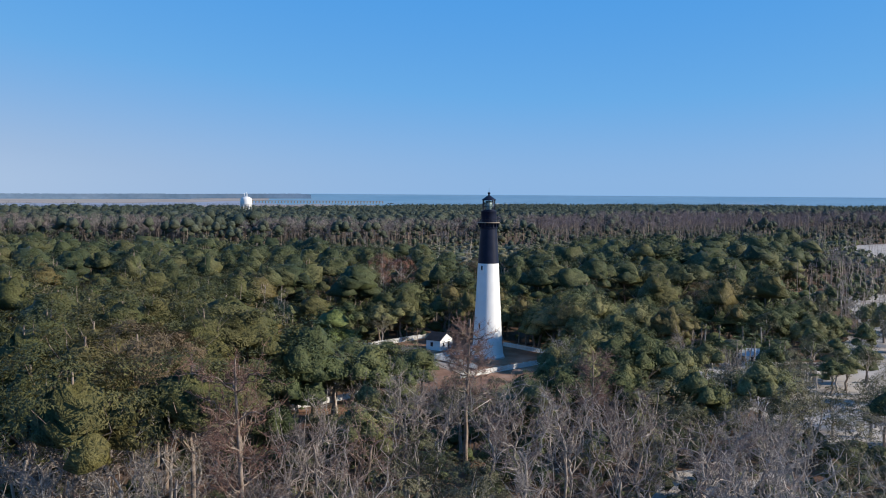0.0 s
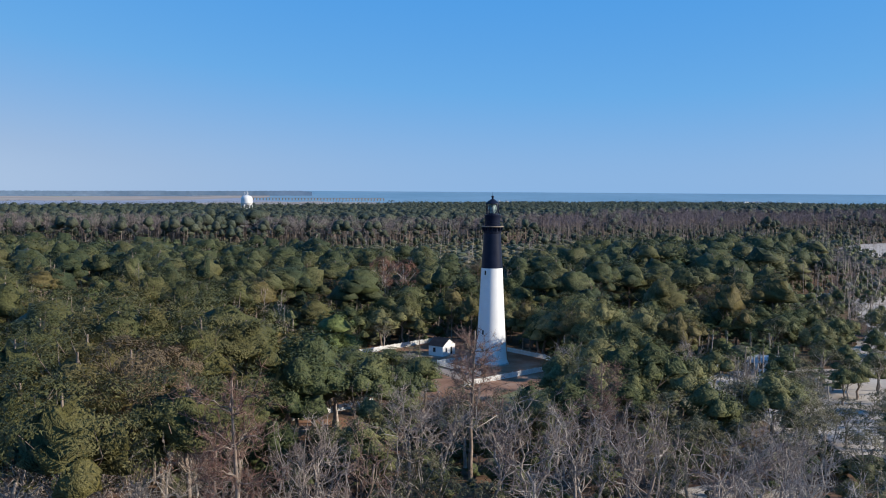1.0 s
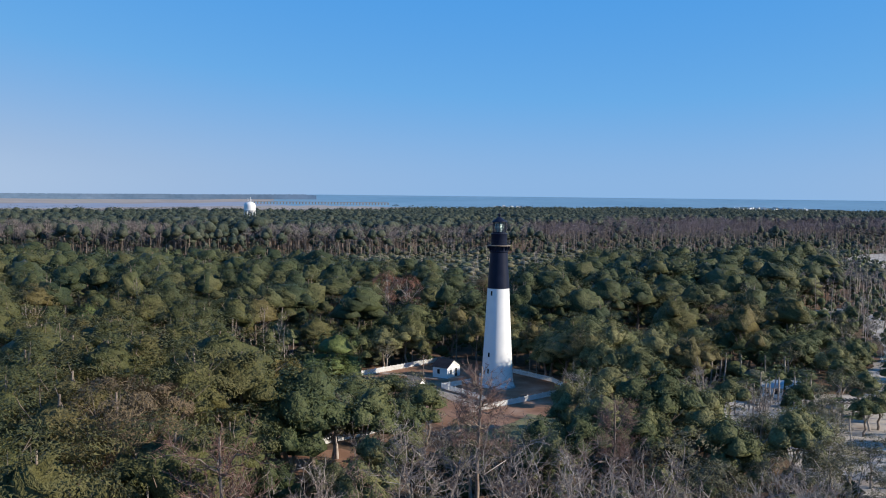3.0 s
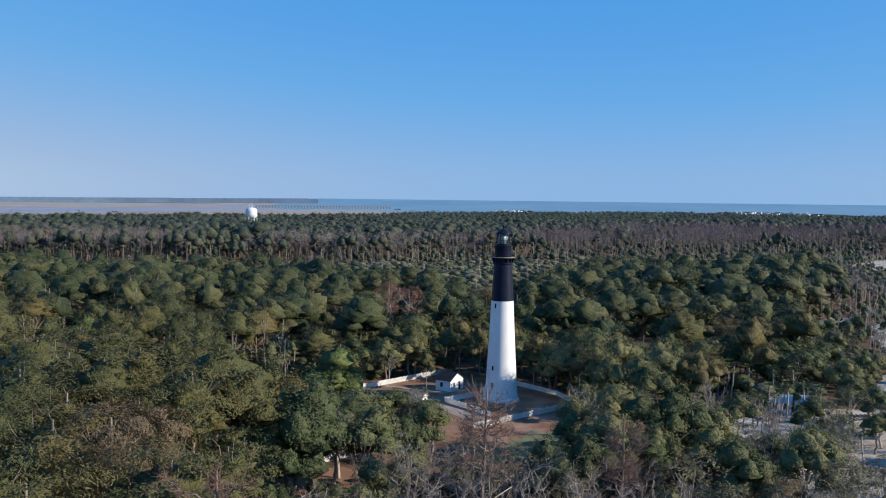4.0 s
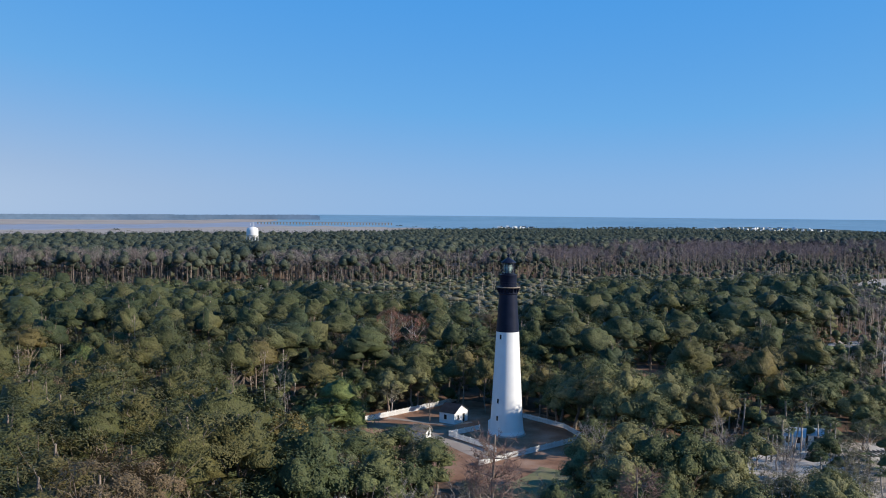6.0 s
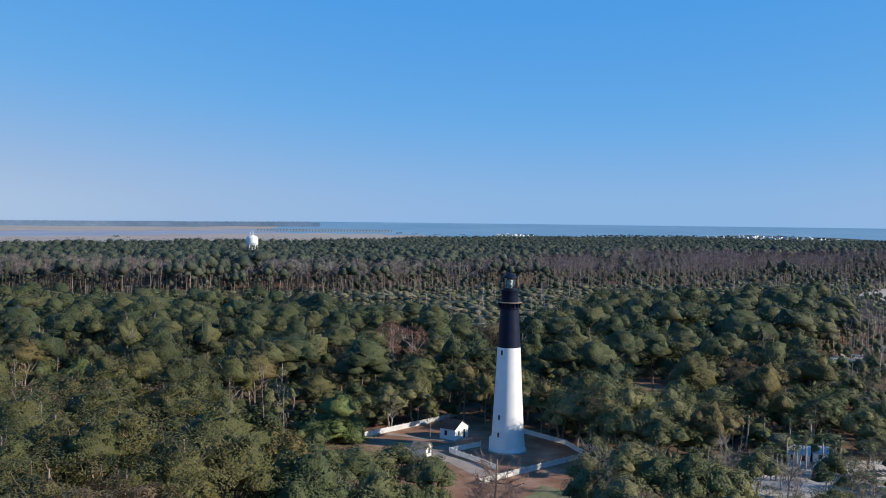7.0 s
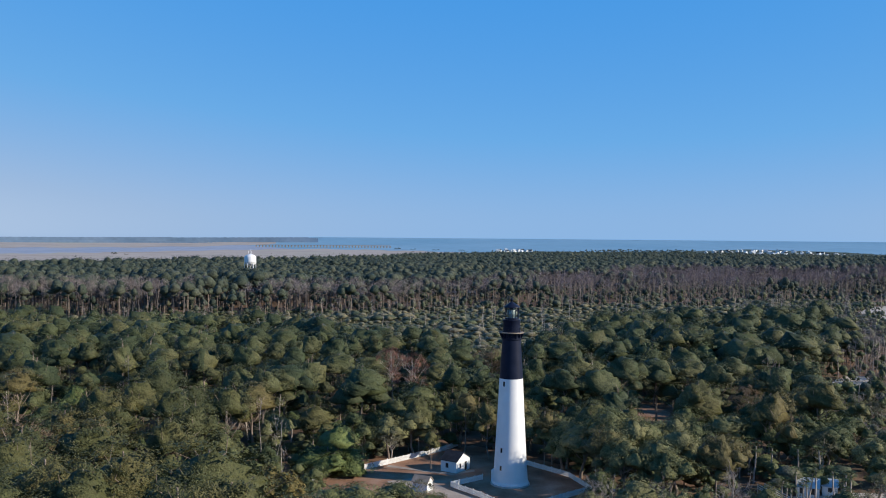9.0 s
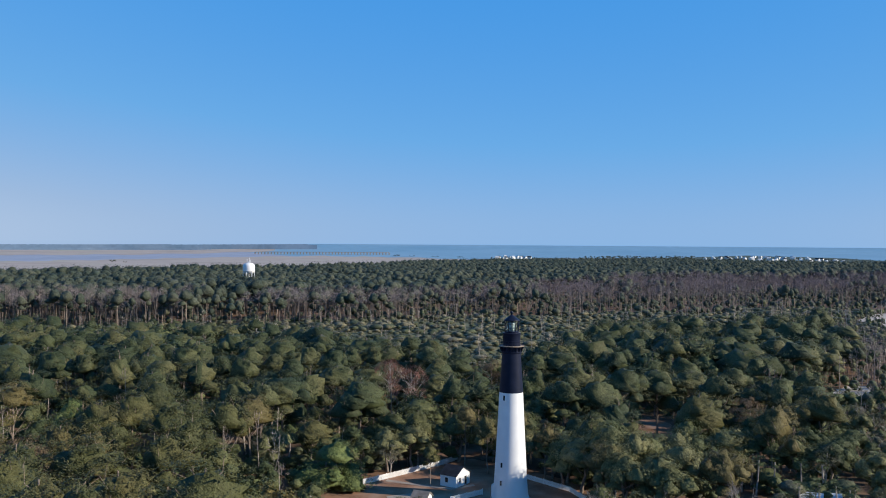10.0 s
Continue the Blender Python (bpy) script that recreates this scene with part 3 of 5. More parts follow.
patch("garden_path", [(-28, 13.4), (-20, 9.6), (-12.6, 6.6), (-7.2, 10.0), (-7.6, 11.4), (-12.8, 8.2), (-20, 11.2), (-27.6, 15)], 0.08, PATHWAY, "pale shell path from the oil house across the yard", "path", 0.3)
patch("gravel_path", [(-27, 1), (-20, 4.5), (-15.5, -1), (-13.4, -5.5), (-6, -13), (-3.2, -20), (-7, -22), (-12.6, -11.5), (-18, -7.5), (-26, -3)], 0.08, PATHWAY, "grey shell path along the inner fence", "path", 0.5)
patch("clearing", [(-40, -58), (-30, -54), (-22, -62), (-17, -74), (-22, -80), (-34, -72)], 0.05, DIRT, "reddish bare clearing among the trees", "ground", 1.6)
patch("sand_drift", [(14, -104), (22, -92), (34, -88), (40, -96), (30, -104), (20, -112)], 0.05, SAND, "pale drifted sand under bare trees", "sand", 1.6)
patch("picnic_ground", [(34, 20), (52, 30), (58, 66), (50, 96), (38, 84), (34, 56)], 0.05, DIRT, "brown needle-strewn picnic ground under trees", "ground", 2.0)


def shore(name, a0, a1, r, base, tops, mat, label, deep=80):
    """A wooded bank far off, with an uneven top."""
    bm = bmesh.new()
    n = int((a1 - a0) / 0.06)
    front, back = [], []
    for i in range(n + 1):
        a = a0 + (a1 - a0) * i / n
        h = tops(a) + 1.6 * noise.noise((a * 6, r, 0)) + 0.9 * noise.noise((a * 19, r, 3))
        for rr, rows in ((r, front), (r + deep, back)):
            x, y = EYE_X + rr * math.sin(radians(a)), EYE_Y + rr * math.cos(radians(a))
            rows.append((bm.verts.new((x, y, base)), bm.verts.new((x, y, max(base + 0.1, h)))))
    for i in range(n):
        bm.faces.new((front[i][0], front[i + 1][0], front[i + 1][1], front[i][1]))
        bm.faces.new((front[i][1], front[i + 1][1], back[i + 1][1], back[i][1]))
        bm.faces.new((back[i + 1][0], back[i][0], back[i][1], back[i + 1][1]))
    bmesh.ops.recalc_face_normals(bm, faces=bm.faces[:])
    return tagged(part(name, bm, mat), label, "shore", kind="structure")


# far banks whose haze is in their blue colour
shore("backdrop_island", -50, -8.4, 4300, 6, table([(-50, 33), (-26, 33.5), (-22, 34.5), (-17.5, 37.5), (-16.8, 36), (-14, 38), (-9.2, 41.5), (-8.4, 37)]), HAZED_SHORE, "low wooded island far across the water, coloured blue for haze")
shore("backdrop_spit", -50, -14.5, 4180, 5, table([(-50, 21), (-24, 20), (-20, 22), (-17, 18.5), (-14.5, 14)]), HAZED_SHORE, "thin wooded spit across the marsh, coloured blue for haze", 60)


# ---------------------------------------------------------------- lighthouse
lighthouse = thing("lighthouse", pose(0, 0, 0), "tall lighthouse, white below and black above, lit by low sun", "lighthouse")
part("foundation", lathe([(4.3, 0.0), (4.3, 0.28), (4.2, 0.36)], 64), CONCRETE, lighthouse, "round grey concrete footing")
sharpen(part("base_ring", lathe([(4.02, 0.36), (4.02, 0.7), (3.92, 0.8), (3.84, 1.1)], 64), WHITE, lighthouse))
white_profile = [(3.84, 1.1), (3.56, 4.0), (3.34, 8.0), (3.12, 12.0), (2.90, 16.0), (2.70, 20.0), (2.55, 23.2)]
sharpen(part("lower_tower", lathe(white_profile, 64), WHITE, lighthouse, "white painted iron plates"), 50)
sharpen(part("upper_tower", lathe([(2.56, 23.2), (2.42, 25.2), (2.27, 27.5), (2.10, 30.2), (2.05, 31.5)], 64), BLACK, lighthouse, "black painted iron plates"), 50)
sharpen(part("cornice", lathe([(2.05, 31.5), (2.2, 31.7), (2.2, 31.95), (2.1, 32.0), (2.1, 32.9), (2.3, 33.0)], 48), BLACK, lighthouse))
bm = bmesh.new()
vs = [bm.verts.new(p) for p in ((2.0, -0.08, 31.6), (2.25, -0.08, 31.9), (2.62, -0.08, 32.75), (2.62, -0.08, 33.02), (2.0, -0.08, 33.02))]
ws = [bm.verts.new((v.co.x, 0.08, v.co.z)) for v in vs]
bm.faces.new(vs)
bm.faces.new(list(reversed(ws)))
for i in range(5):
    bm.faces.new((vs[i], ws[i], ws[(i + 1) % 5], vs[(i + 1) % 5]))
bmesh.ops.recalc_face_normals(bm, faces=bm.faces[:])
bracket = part("bracket", bm, BLACK, lighthouse)
for i in range(1, 16):
    o = new("bracket", bracket.data)
    o.parent, o.matrix_basis = lighthouse, pose(0, 0, 0, 0, 0, i * 22.5)
sharpen(part("gallery_deck", lathe([(2.0, 33.02), (2.72, 33.02), (2.75, 33.06), (2.75, 33.16), (2.70, 33.2), (1.9, 33.2)], 64), TIMBER, lighthouse, "brown weathered gallery floor edge"))
bm = bmesh.new()
bmesh.ops.create_cone(bm, segments=6, radius1=0.032, radius2=0.028, depth=1.1, cap_ends=True, matrix=Matrix.Translation((2.64, 0, 33.75)))
post = part("railing_post", bm, BLACK, lighthouse)
for i in range(1, 20):
    o = new("railing_post", post.data)
    o.parent, o.matrix_basis = lighthouse, pose(0, 0, 0, 0, 0, i * 18)


def ring_part(name, radius, z, thick, mat, parent, sides=48):
    v, t = [], []
    for i in range(sides):
        a = 2 * math.pi * i / sides
        for k in range(4):
            b = math.pi / 2 * k
            rr = radius + thick * math.cos(b)
            v.append((rr * math.cos(a), rr * math.sin(a), z + thick * math.sin(b)))
    for i in range(sides):
        for k in range(4):
            p, q = i * 4 + k, i * 4 + (k + 1) % 4
            p2, q2 = (p + 4) % (4 * sides), (q + 4) % (4 * sides)
            t += [(p, p2, q2), (p, q2, q)]
    o = new(name, fast_mesh(name, v, t, [mat]))
    o.parent = parent
    return o


for z in (33.5, 33.85, 34.28):
    ring_part("railing_bar", 2.64, z, 0.028, BLACK, lighthouse)
sharpen(part("watch_room", lathe([(1.93, 33.2), (1.93, 33.5), (1.88, 33.55), (1.88, 35.55), (1.95, 35.65), (1.95, 35.9), (1.6, 35.95)], 48), BLACK, lighthouse))
sharpen(part("lantern_sill", lathe([(1.55, 35.9), (1.55, 36.25), (1.35, 36.26)], 32), BLACK, lighthouse))
bm = bmesh.new()
bmesh.ops.create_cone(bm, segments=16, radius1=1.46, radius2=1.46, depth=2.3, cap_ends=False, matrix=Matrix.Translation((0, 0, 37.4)))
glass = part("lantern_glass", bm, GLASS, lighthouse, "pale clear lantern glazing")
glass.visible_shadow = False
bm = bmesh.new()
box(bm, 0.11, 0.10, 2.32, 1.5, 0, 36.24)
mullion = part("mullion", bm, BLACK, lighthouse)
for i in range(1, 12):
    o = new("mullion", mullion.data)
    o.parent, o.matrix_basis = lighthouse, pose(0, 0, 0, 0, 0, i * 30)
for z in (37.0, 37.8):
    ring_part("glazing_bar", 1.5, z, 0.03, BLACK, lighthouse, 36)
# opaque lens, made large and pale to imitate reflected sky
part("lamp_lens", lathe([(0.45, 36.2), (0.5, 36.5), (0.8, 36.8), (0.9, 37.4), (0.8, 38.0), (0.4, 38.4)], 20), LENS, lighthouse, "solid pale lens, coloured like sky reflected in the glazing")
sharpen(part("roof", lathe([(1.72, 38.5), (1.74, 38.58), (1.66, 38.72), (1.2, 39.05), (0.7, 39.42), (0.38, 39.62), (0.22, 39.72), (0.2, 39.95)], 32), BLACK, lighthouse), 50)
part("ventilator_ball", lathe([(0.06, 39.9), (0.24, 39.98), (0.34, 40.15), (0.34, 40.28), (0.22, 40.44), (0.05, 40.5)], 16), BLACK, lighthouse)
part("lightning_rod", lathe([(0.035, 40.45), (0.03, 41.0), (0.008, 41.5)], 6), BLACK, lighthouse)


def tower_radius(z):
    return float(np.interp(z, [p[1] for p in white_profile], [p[0] for p in white_profile]))


for z in (21.6, 14.4, 7.4, 3.6):
    a = 270 - 39                                     # degrees from +x
    r = tower_radius(z + 0.6)
    win = new("window")
    win.parent = lighthouse
    win.matrix_basis = pose((r - 0.02) * math.cos(radians(a)), (r - 0.02) * math.sin(radians(a)), z, 0, -3.2, a)
    if z == 14.4:
        win.matrix_basis = pose((r - 0.02) * math.cos(radians(a + 180)), (r - 0.02) * math.sin(radians(a + 180)), z, 0, -3.2, a + 180)
    bm = bmesh.new()
    for y in (-0.31, 0.31):
        box(bm, 0.24, 0.12, 1.05, 0, y, 0)
    box(bm, 0.26, 0.74, 0.14, 0, 0, 1.05)
    box(bm, 0.32, 0.86, 0.1, 0.02, 0, -0.1)
    part("window_frame", bm, WHITE, win)
    box_part("pane", DARK, win, 0.1, 0.5, 1.05, 0.02, 0, 0)
door = new("door")
door.parent = lighthouse
door.matrix_basis = pose(3.86 * math.cos(radians(160)), 3.86 * math.sin(radians(160)), 0.36, 0, 0, 160)
box_part("door_frame", WHITE, door, 0.5, 1.5, 2.5)
box_part("door_leaf", DARK, door, 0.08, 1.0, 2.1, 0.26)


# ---------------------------------------------------------------- small buildings
def gable_house(name, m, wide, deep, eave, ridge, label, roof_mat, wall_mat=None, windows=(), group="", category="building", hang=0.25):
    """Walls with gables on the +x and -x ends; the ridge runs along x."""
    wall_mat = wall_mat or WHITE
    ob = thing(name, m, label, category, group)
    bm = bmesh.new()
    x, y = wide / 2, deep / 2
    a = [bm.verts.new((-x, s * y, z)) for s, z in ((-1, -0.1), (1, -0.1), (1, eave), (0, ridge), (-1, eave))]
    b = [bm.verts.new((x, v.co.y, v.co.z)) for v in a]
    bm.faces.new(a)
    bm.faces.new(list(reversed(b)))
    for i in range(5):
        bm.faces.new((a[i], b[i], b[(i + 1) % 5], a[(i + 1) % 5]))
    bmesh.ops.recalc_face_normals(bm, faces=bm.faces[:])
    part("wall", bm, wall_mat, ob)
    slope = math.atan2(ridge - eave, y)
    run = (y + hang) / math.cos(slope)
    for s in (-1, 1):
        bm = bmesh.new()
        bmesh.ops.create_cube(bm, size=1, matrix=pose(0, s * (y + hang) / 2, ridge - (y + hang) / 2 * math.tan(slope) + 0.07, -s * math.degrees(slope), 0, 0) @ Matrix.Diagonal((wide + 2 * hang, run, 0.12, 1)))
        part("roof", bm, roof_mat, ob)
    for side, at, z, w, h in windows:
        win = new("window")
        win.parent = ob
        turn = {"front": (at, -y, 0), "back": (at, y, 180), "right": (x, at, 90), "left": (-x, at, -90)}[side]
        win.matrix_basis = pose(turn[0], turn[1], z, 0, 0, turn[2])
        bm = bmesh.new()
        for q in (-1, 1):
            box(bm, 0.09, 0.1, h, q * (w / 2 + 0.04), -0.03, 0)
        box(bm, w + 0.26, 0.12, 0.09, 0, -0.03, h)
        box(bm, w + 0.3, 0.16, 0.08, 0, -0.04, -0.08)
        part("window_frame", bm, wall_mat, win)
        box_part("pane", DARK, win, w, 0.05, h, 0, -0.01, 0)
    return ob


gable_house("oil_house", pose(-11.9, 11.6, 0, 0, 0, -34), 4.3, 5.6, 2.7, 4.3, "small white clapboard oil house with dark gable roof", SHINGLE, windows=[("front", -0.4, 1.0, 0.8, 1.1), ("right", 1.0, 0.1, 0.95, 2.0), ("right", -1.3, 1.0, 0.7, 1.0)])
gable_house("information_kiosk", pose(-18.9, -6.0, 0, 0, 0, -25), 3.4, 2.6, 2.2, 3.2, "little white gabled kiosk with a grey roof at the yard's edge", TIMBER, windows=[("right", 0, 1.0, 0.8, 0.8)])
gable_house("beach_cottage", pose(62.3, -6.0, 0, 0, 0, -22), 4.2, 5.4, 2.3, 3.6, "white cottage with a pale metal roof behind palms", METAL_ROOF, windows=[("front", -1.2, 0.9, 0.9, 1.3), ("front", 0.9, 0.9, 0.9, 1.3), ("right", -1.4, 0.9, 0.9, 1.2), ("right", 1.2, 0.1, 0.95, 2.0)])
gable_house("beach_shed", pose(67.2, -5.0, 0, 0, 0, -20), 3.0, 3.6, 2.1, 3.2, "small white shed with a pale roof beside the cottage", METAL_ROOF, windows=[("front", 0, 0.9, 0.8, 0.9)])

ramp_thing = thing("wooden_ramp", pose(52.6, -6.0, 0, 0, 0, -72), "white-railed wooden ramp leading to the cottage", "ramp")
box_part("deck", TIMBER, ramp_thing, 12.0, 1.8, 0.16, 5.5, 0, 0.62, 0, 0.02, ry=4)
for s in (-0.85, 0.85):
    for z in (0.85, 1.25, 1.7):
        box_part("rail", FENCE, ramp_thing, 12.0, 0.07, 0.12, 5.5, s, z, ry=4)
    for i in range(7):
        box_part("post", FENCE, ramp_thing, 0.1, 0.1, 1.9 - i * 0.14, i * 1.95 - 0.3, s, 0)

pergola = thing("timber_pergola", pose(69, -27, 0, 0, 0, 12), "weathered open timber pergola on the sand", "pergola")
for ix in range(4):
    for iy in range(2):
        box_part("post", TIMBER, pergola, 0.22, 0.22, 3.3, -3.6 + ix * 2.4, -1.5 + iy * 3.0, 0, 0, 0.01)
for iy in range(2):
    box_part("beam", TIMBER, pergola, 8.4, 0.14, 0.28, 0, -1.5 + iy * 3.0, 3.3)
for i in range(9):
    box_part("rafter", TIMBER, pergola, 0.1, 4.0, 0.18, -3.8 + i * 0.95, 0, 3.58)


# ---------------------------------------------------------------- fences
picket_panels = {}


def picket_fence(points, label, height=1.25, gap=0.155):
    """Posts and panels of pickets along a line."""
    f = thing("picket_fence", pose(points[0][0], points[0][1], 0), label, "fence", "white picket fences")
    for (x0, y0), (x1, y1) in zip(points, points[1:]):
        size = math.hypot(x1 - x0, y1 - y0)
        n = max(1, round(size / 2.5))
        w = size / n
        key = (round(w, 3), height)
        if key not in picket_panels:
            bm = bmesh.new()
            k = int((w - 0.12) / gap)
            for i in range(k):
                x = 0.1 + (w - 0.12) * (i + 0.5) / k
                box(bm, 0.115, 0.025, height - 0.12, x, -0.03, 0.07)
            for z in (0.3, height - 0.35):
                box(bm, w - 0.1, 0.05, 0.09, w / 2 + 0.03, 0.01, z)
            o = part("picket_panel", bm, FENCE)
            bm = bmesh.new()
            box(bm, 0.13, 0.13, height + 0.12, 0, 0, -0.1)
            bmesh.ops.create_cone(bm, segments=4, radius1=0.13, radius2=0.0, depth=0.12, cap_ends=True, matrix=pose(0, 0, height + 0.08, 0, 0, 45))
            q = part("post", bm, FENCE)
            picket_panels[key] = (o.data, q.data)
            bpy.data.objects.remove(o)
            bpy.data.objects.remove(q)
        panel, stake = picket_panels[key]
        turn = math.degrees(math.atan2(y1 - y0, x1 - x0))
        for i in range(n):
            x, y = x0 + (x1 - x0) * i / n - points[0][0], y0 + (y1 - y0) * i / n - points[0][1]
            for name, me in (("picket_panel", panel), ("post", stake)):
                o = new(name, me)
                o.parent, o.matrix_basis = f, pose(x, y, 0, 0, rng.normal() * 0.25, turn)
    return f


picket_fence([(-7.0, -26.4), (16.8, -5.0), (22.0, -4.6)], "white picket fence along the front of the yard")
picket_fence([(16.8, -4.7), (13.6, 5.9), (4.9, 16.5)], "white picket fence behind the tower, in tree shade")
picket_fence([(-5.9, 3.2), (-12.9, -2.9), (-6.7, -10.6), (-3.0, -16.5)], "white picket fence enclosing the tower's foot")
picket_fence([(-41.1, 5.2), (-36.7, 6.6), (-26.1, 17.3), (-14.0, 30.5), (-11.1, 35.2)], "long white picket fence round the back of the yard", 1.35)
picket_fence([(-38.5, -56.2), (-25.0, -43.0)], "white picket fence half hidden among trees", 1.35)
picket_fence([(-41.4, 5.0), (-44.5, -4.0)], "short white picket fence beside a light-green tree", 1.35)

# ---------------------------------------------------------------- water tower
tower = thing("water_tower", pose(-181, 557, 0), "white elevated water tank rising over the forest", "water tower")
sharpen(part("tank", lathe([(0.6, 27.6), (3.2, 28.2), (4.6, 29.6), (4.9, 31.0), (4.9, 34.5), (4.4, 35.8), (2.6, 36.9), (0.5, 37.3)], 40), TANK, tower), 60)
part("riser_pipe", lathe([(0.7, 0), (0.7, 27.7)], 12), TANK, tower)
ring_part("balcony", 5.1, 30.6, 0.16, TANK, tower, 40)
for i in range(6):
    a = radians(i * 60 + 15)
    v, t = tube([(5.6 * math.cos(a), 5.6 * math.sin(a), -0.3), (4.5 * math.cos(a), 4.5 * math.sin(a), 30.0)], [0.32, 0.32], 8)
    o = new("leg", fast_mesh("leg", v, t, [TANK]))
    o.parent = tower
for z in (10, 20):
    ring_part("brace_ring", 5.6 - 1.1 * z / 30, z, 0.12, TANK, tower, 6)
part("vent", lathe([(0.4, 37.2), (0.4, 37.7), (0.7, 37.75), (0.2, 38.1)], 12), TANK, tower)
for x, y, h in ((-1.6, 0.4, 3.2), (1.3, -0.5, 2.6), (0.2, 1.4, 4.2)):
    part("antenna", lathe([(0.16, 36.4), (0.16, 36.9 + h), (0.02, 37.0 + h)], 8), TANK, tower).matrix_basis = pose(x, y, 0)

# ---------------------------------------------------------------- bridge and far houses
bridge = thing("road_bridge", pose(-773, 3319, dish(3600, -8), 0, 0, 8.0), "long low causeway bridge on many piers", "bridge")
box_part("deck", TIMBER, bridge, 522, 9, 1.7, 261, 0, 8.0)
bm = bmesh.new()
box(bm, 4.2, 7.0, 9.0, 0, 0, -1)
pier = part("pier", bm, TIMBER, bridge)
for i in range(1, 43):
    o = new("pier", pier.data)
    o.parent, o.matrix_basis = bridge, pose(i * 12.4, 0, 0)
far_houses = {}
for i, (a, r) in enumerate([(2.9 + k * 0.16 + 0.07 * math.sin(k * 4.3), 3050 + 170 * math.sin(k * 2.7)) for k in range(14)] + [(15.6 + k * 0.085 + 0.09 * math.sin(k * 5.1), 3260 + 420 * math.sin(k * 1.9) - 12 * abs(k - 40)) for k in range(92)]):
    m = pose(EYE_X + r * math.sin(radians(a)), EYE_Y + r * math.cos(radians(a)), dish(r, a) + 0.5, 0, 0, 60 * math.sin(i * 2.2))
    if i % 3 not in far_houses:
        roof_mat, wall_mat, words = ((METAL_ROOF, WHITE, "white beach house far off beyond the forest"), (SHINGLE, FENCE, "beach house with a dark roof far off"), (METAL_ROOF, FENCE, "pale beach house far off"))[i % 3]
        far_houses[i % 3] = gable_house("far_house", m, 12, 9, 6.5, 9.5, words, roof_mat, wall_mat, group="beach houses far off", category="house", hang=0.5)
    else:
        size = 0.5 + 0.4 * abs(math.sin(i * 3.3))
        copy_thing(far_houses[i % 3], m @ Matrix.Diagonal((size * 1.1, 1.0, 0.65 + 0.6 * abs(math.sin(i * 1.3)), 1)))

# ---------------------------------------------------------------- kinds of trees
PINES = Kind("pine_tree", "tall green pine with flat tiers of needles", "pines round the lighthouse", lambda: pine_arrays(spread=rng.uniform(5.2, 7.6), fill=rng.uniform(0.58, 0.82)), PINE, BARK, shapes=8)
NEAR_PINES = Kind("pine_tree", "tall green pine with flat tiers of needles", "pines round the lighthouse", lambda: pine_arrays(pads=46, leaves=100, size=(0.46, 0.14), fill=0.6, drop=0.035), PINE, BARK, shapes=4)
BACK_PINES = Kind("pine_tree", "tall green pine with flat tiers of needles", "pines round the lighthouse", lambda: pine_arrays(spread=rng.uniform(5.0, 7.8), pads=34, leaves=50, size=(0.46, 0.2), limbs=0.7, fill=rng.uniform(0.6, 0.84)), DARK_PINE, BARK, shapes=6)
OAKS = Kind("live_oak", "dense dark-green live oak with a domed crown", "live oaks round the yard", oak_arrays, OAK, BARK, shapes=5, real=13.0)
BACK_OAKS = Kind("live_oak", "dense dark-green live oak with a domed crown", "live oaks round the yard", lambda: oak_arrays(leaves=36, size=(0.44, 0.2), each=6, rings=3), DARK_OAK, BARK, shapes=4, real=13.0)
MOSSY = Kind("mossy_oak", "grey-green oak hung with moss, thin crown", "mossy oaks", lambda: oak_arrays(leaves=40, size=(0.5, 0.13), lobes=7, solid=False), GREY_OAK, GREY_BARK, shapes=3, real=13.0)
BARES = Kind("bare_tree", "leafless grey tree with crooked limbs and fine twigs", "bare trees in the foreground", lambda: bare_arrays(twigs=12, thick=0.19), TWIG, DULL_BARK, "crown", shapes=6, real=15.0)
PALE_BARES = Kind("bare_tree", "leafless tree with long bleached crooked limbs", "bare trees in the foreground", lambda: bare_arrays(15, 5.2, 8, 5, 5, 0.27), TWIG, GREY_BARK, "crown", shapes=4, real=15.0)
RUSTY_BARES = Kind("bare_tree", "leafless tree with dull reddish-brown twigs", "bare trees in the foreground", lambda: bare_arrays(twigs=9), RED_TWIG, BARK, "crown", shapes=3, real=15.0)
GREY_OAKS = Kind("grey_oak", "salt-pruned grey oak, a dome of fine leafless twigs", "grey oaks near the beach", lambda: bare_arrays(11, 5.4, 10, 8, 12, 0.25, 0.25), HAZE, GREY_BARK, "crown", shapes=4, real=11.0)
SNAGS = Kind("bare_pine", "tall leafless pine with a straight trunk", "bare pines", lambda: bare_arrays(22, 5.2, 20, 8, 16, 0.33, 0.5, True), RED_TWIG, BARK, "crown", shapes=3, real=22.0)
BROWNS = Kind("browning_pine", "half-dead pine with thin brown needles", "dying pines", lambda: pine_arrays(20, 5.4, 40, 190, (0.42, 0.11), False), BROWN, BARK, shapes=3)
REDS = Kind("rusty_pine", "dead pine with rust-red needles", "dying pines", lambda: pine_arrays(20, 4.2, 34, 90, (0.5, 0.12), False), RED, GREY_BARK, shapes=2)
PALMS = Kind("cabbage_palm", "cabbage palm with a round head of fan fronds", "palms by the cottage", palm_arrays, PALM, GREY_BARK, "crown", shapes=3, real=8.5)
LIGHTS = Kind("willow_oak", "rounded light-green tree at the fence", "light-green trees", lambda: oak_arrays(13, 7.0, 11, 44, (0.46, 0.15), 0.05, each=9), LIGHT, BARK, shapes=2, real=13.0)
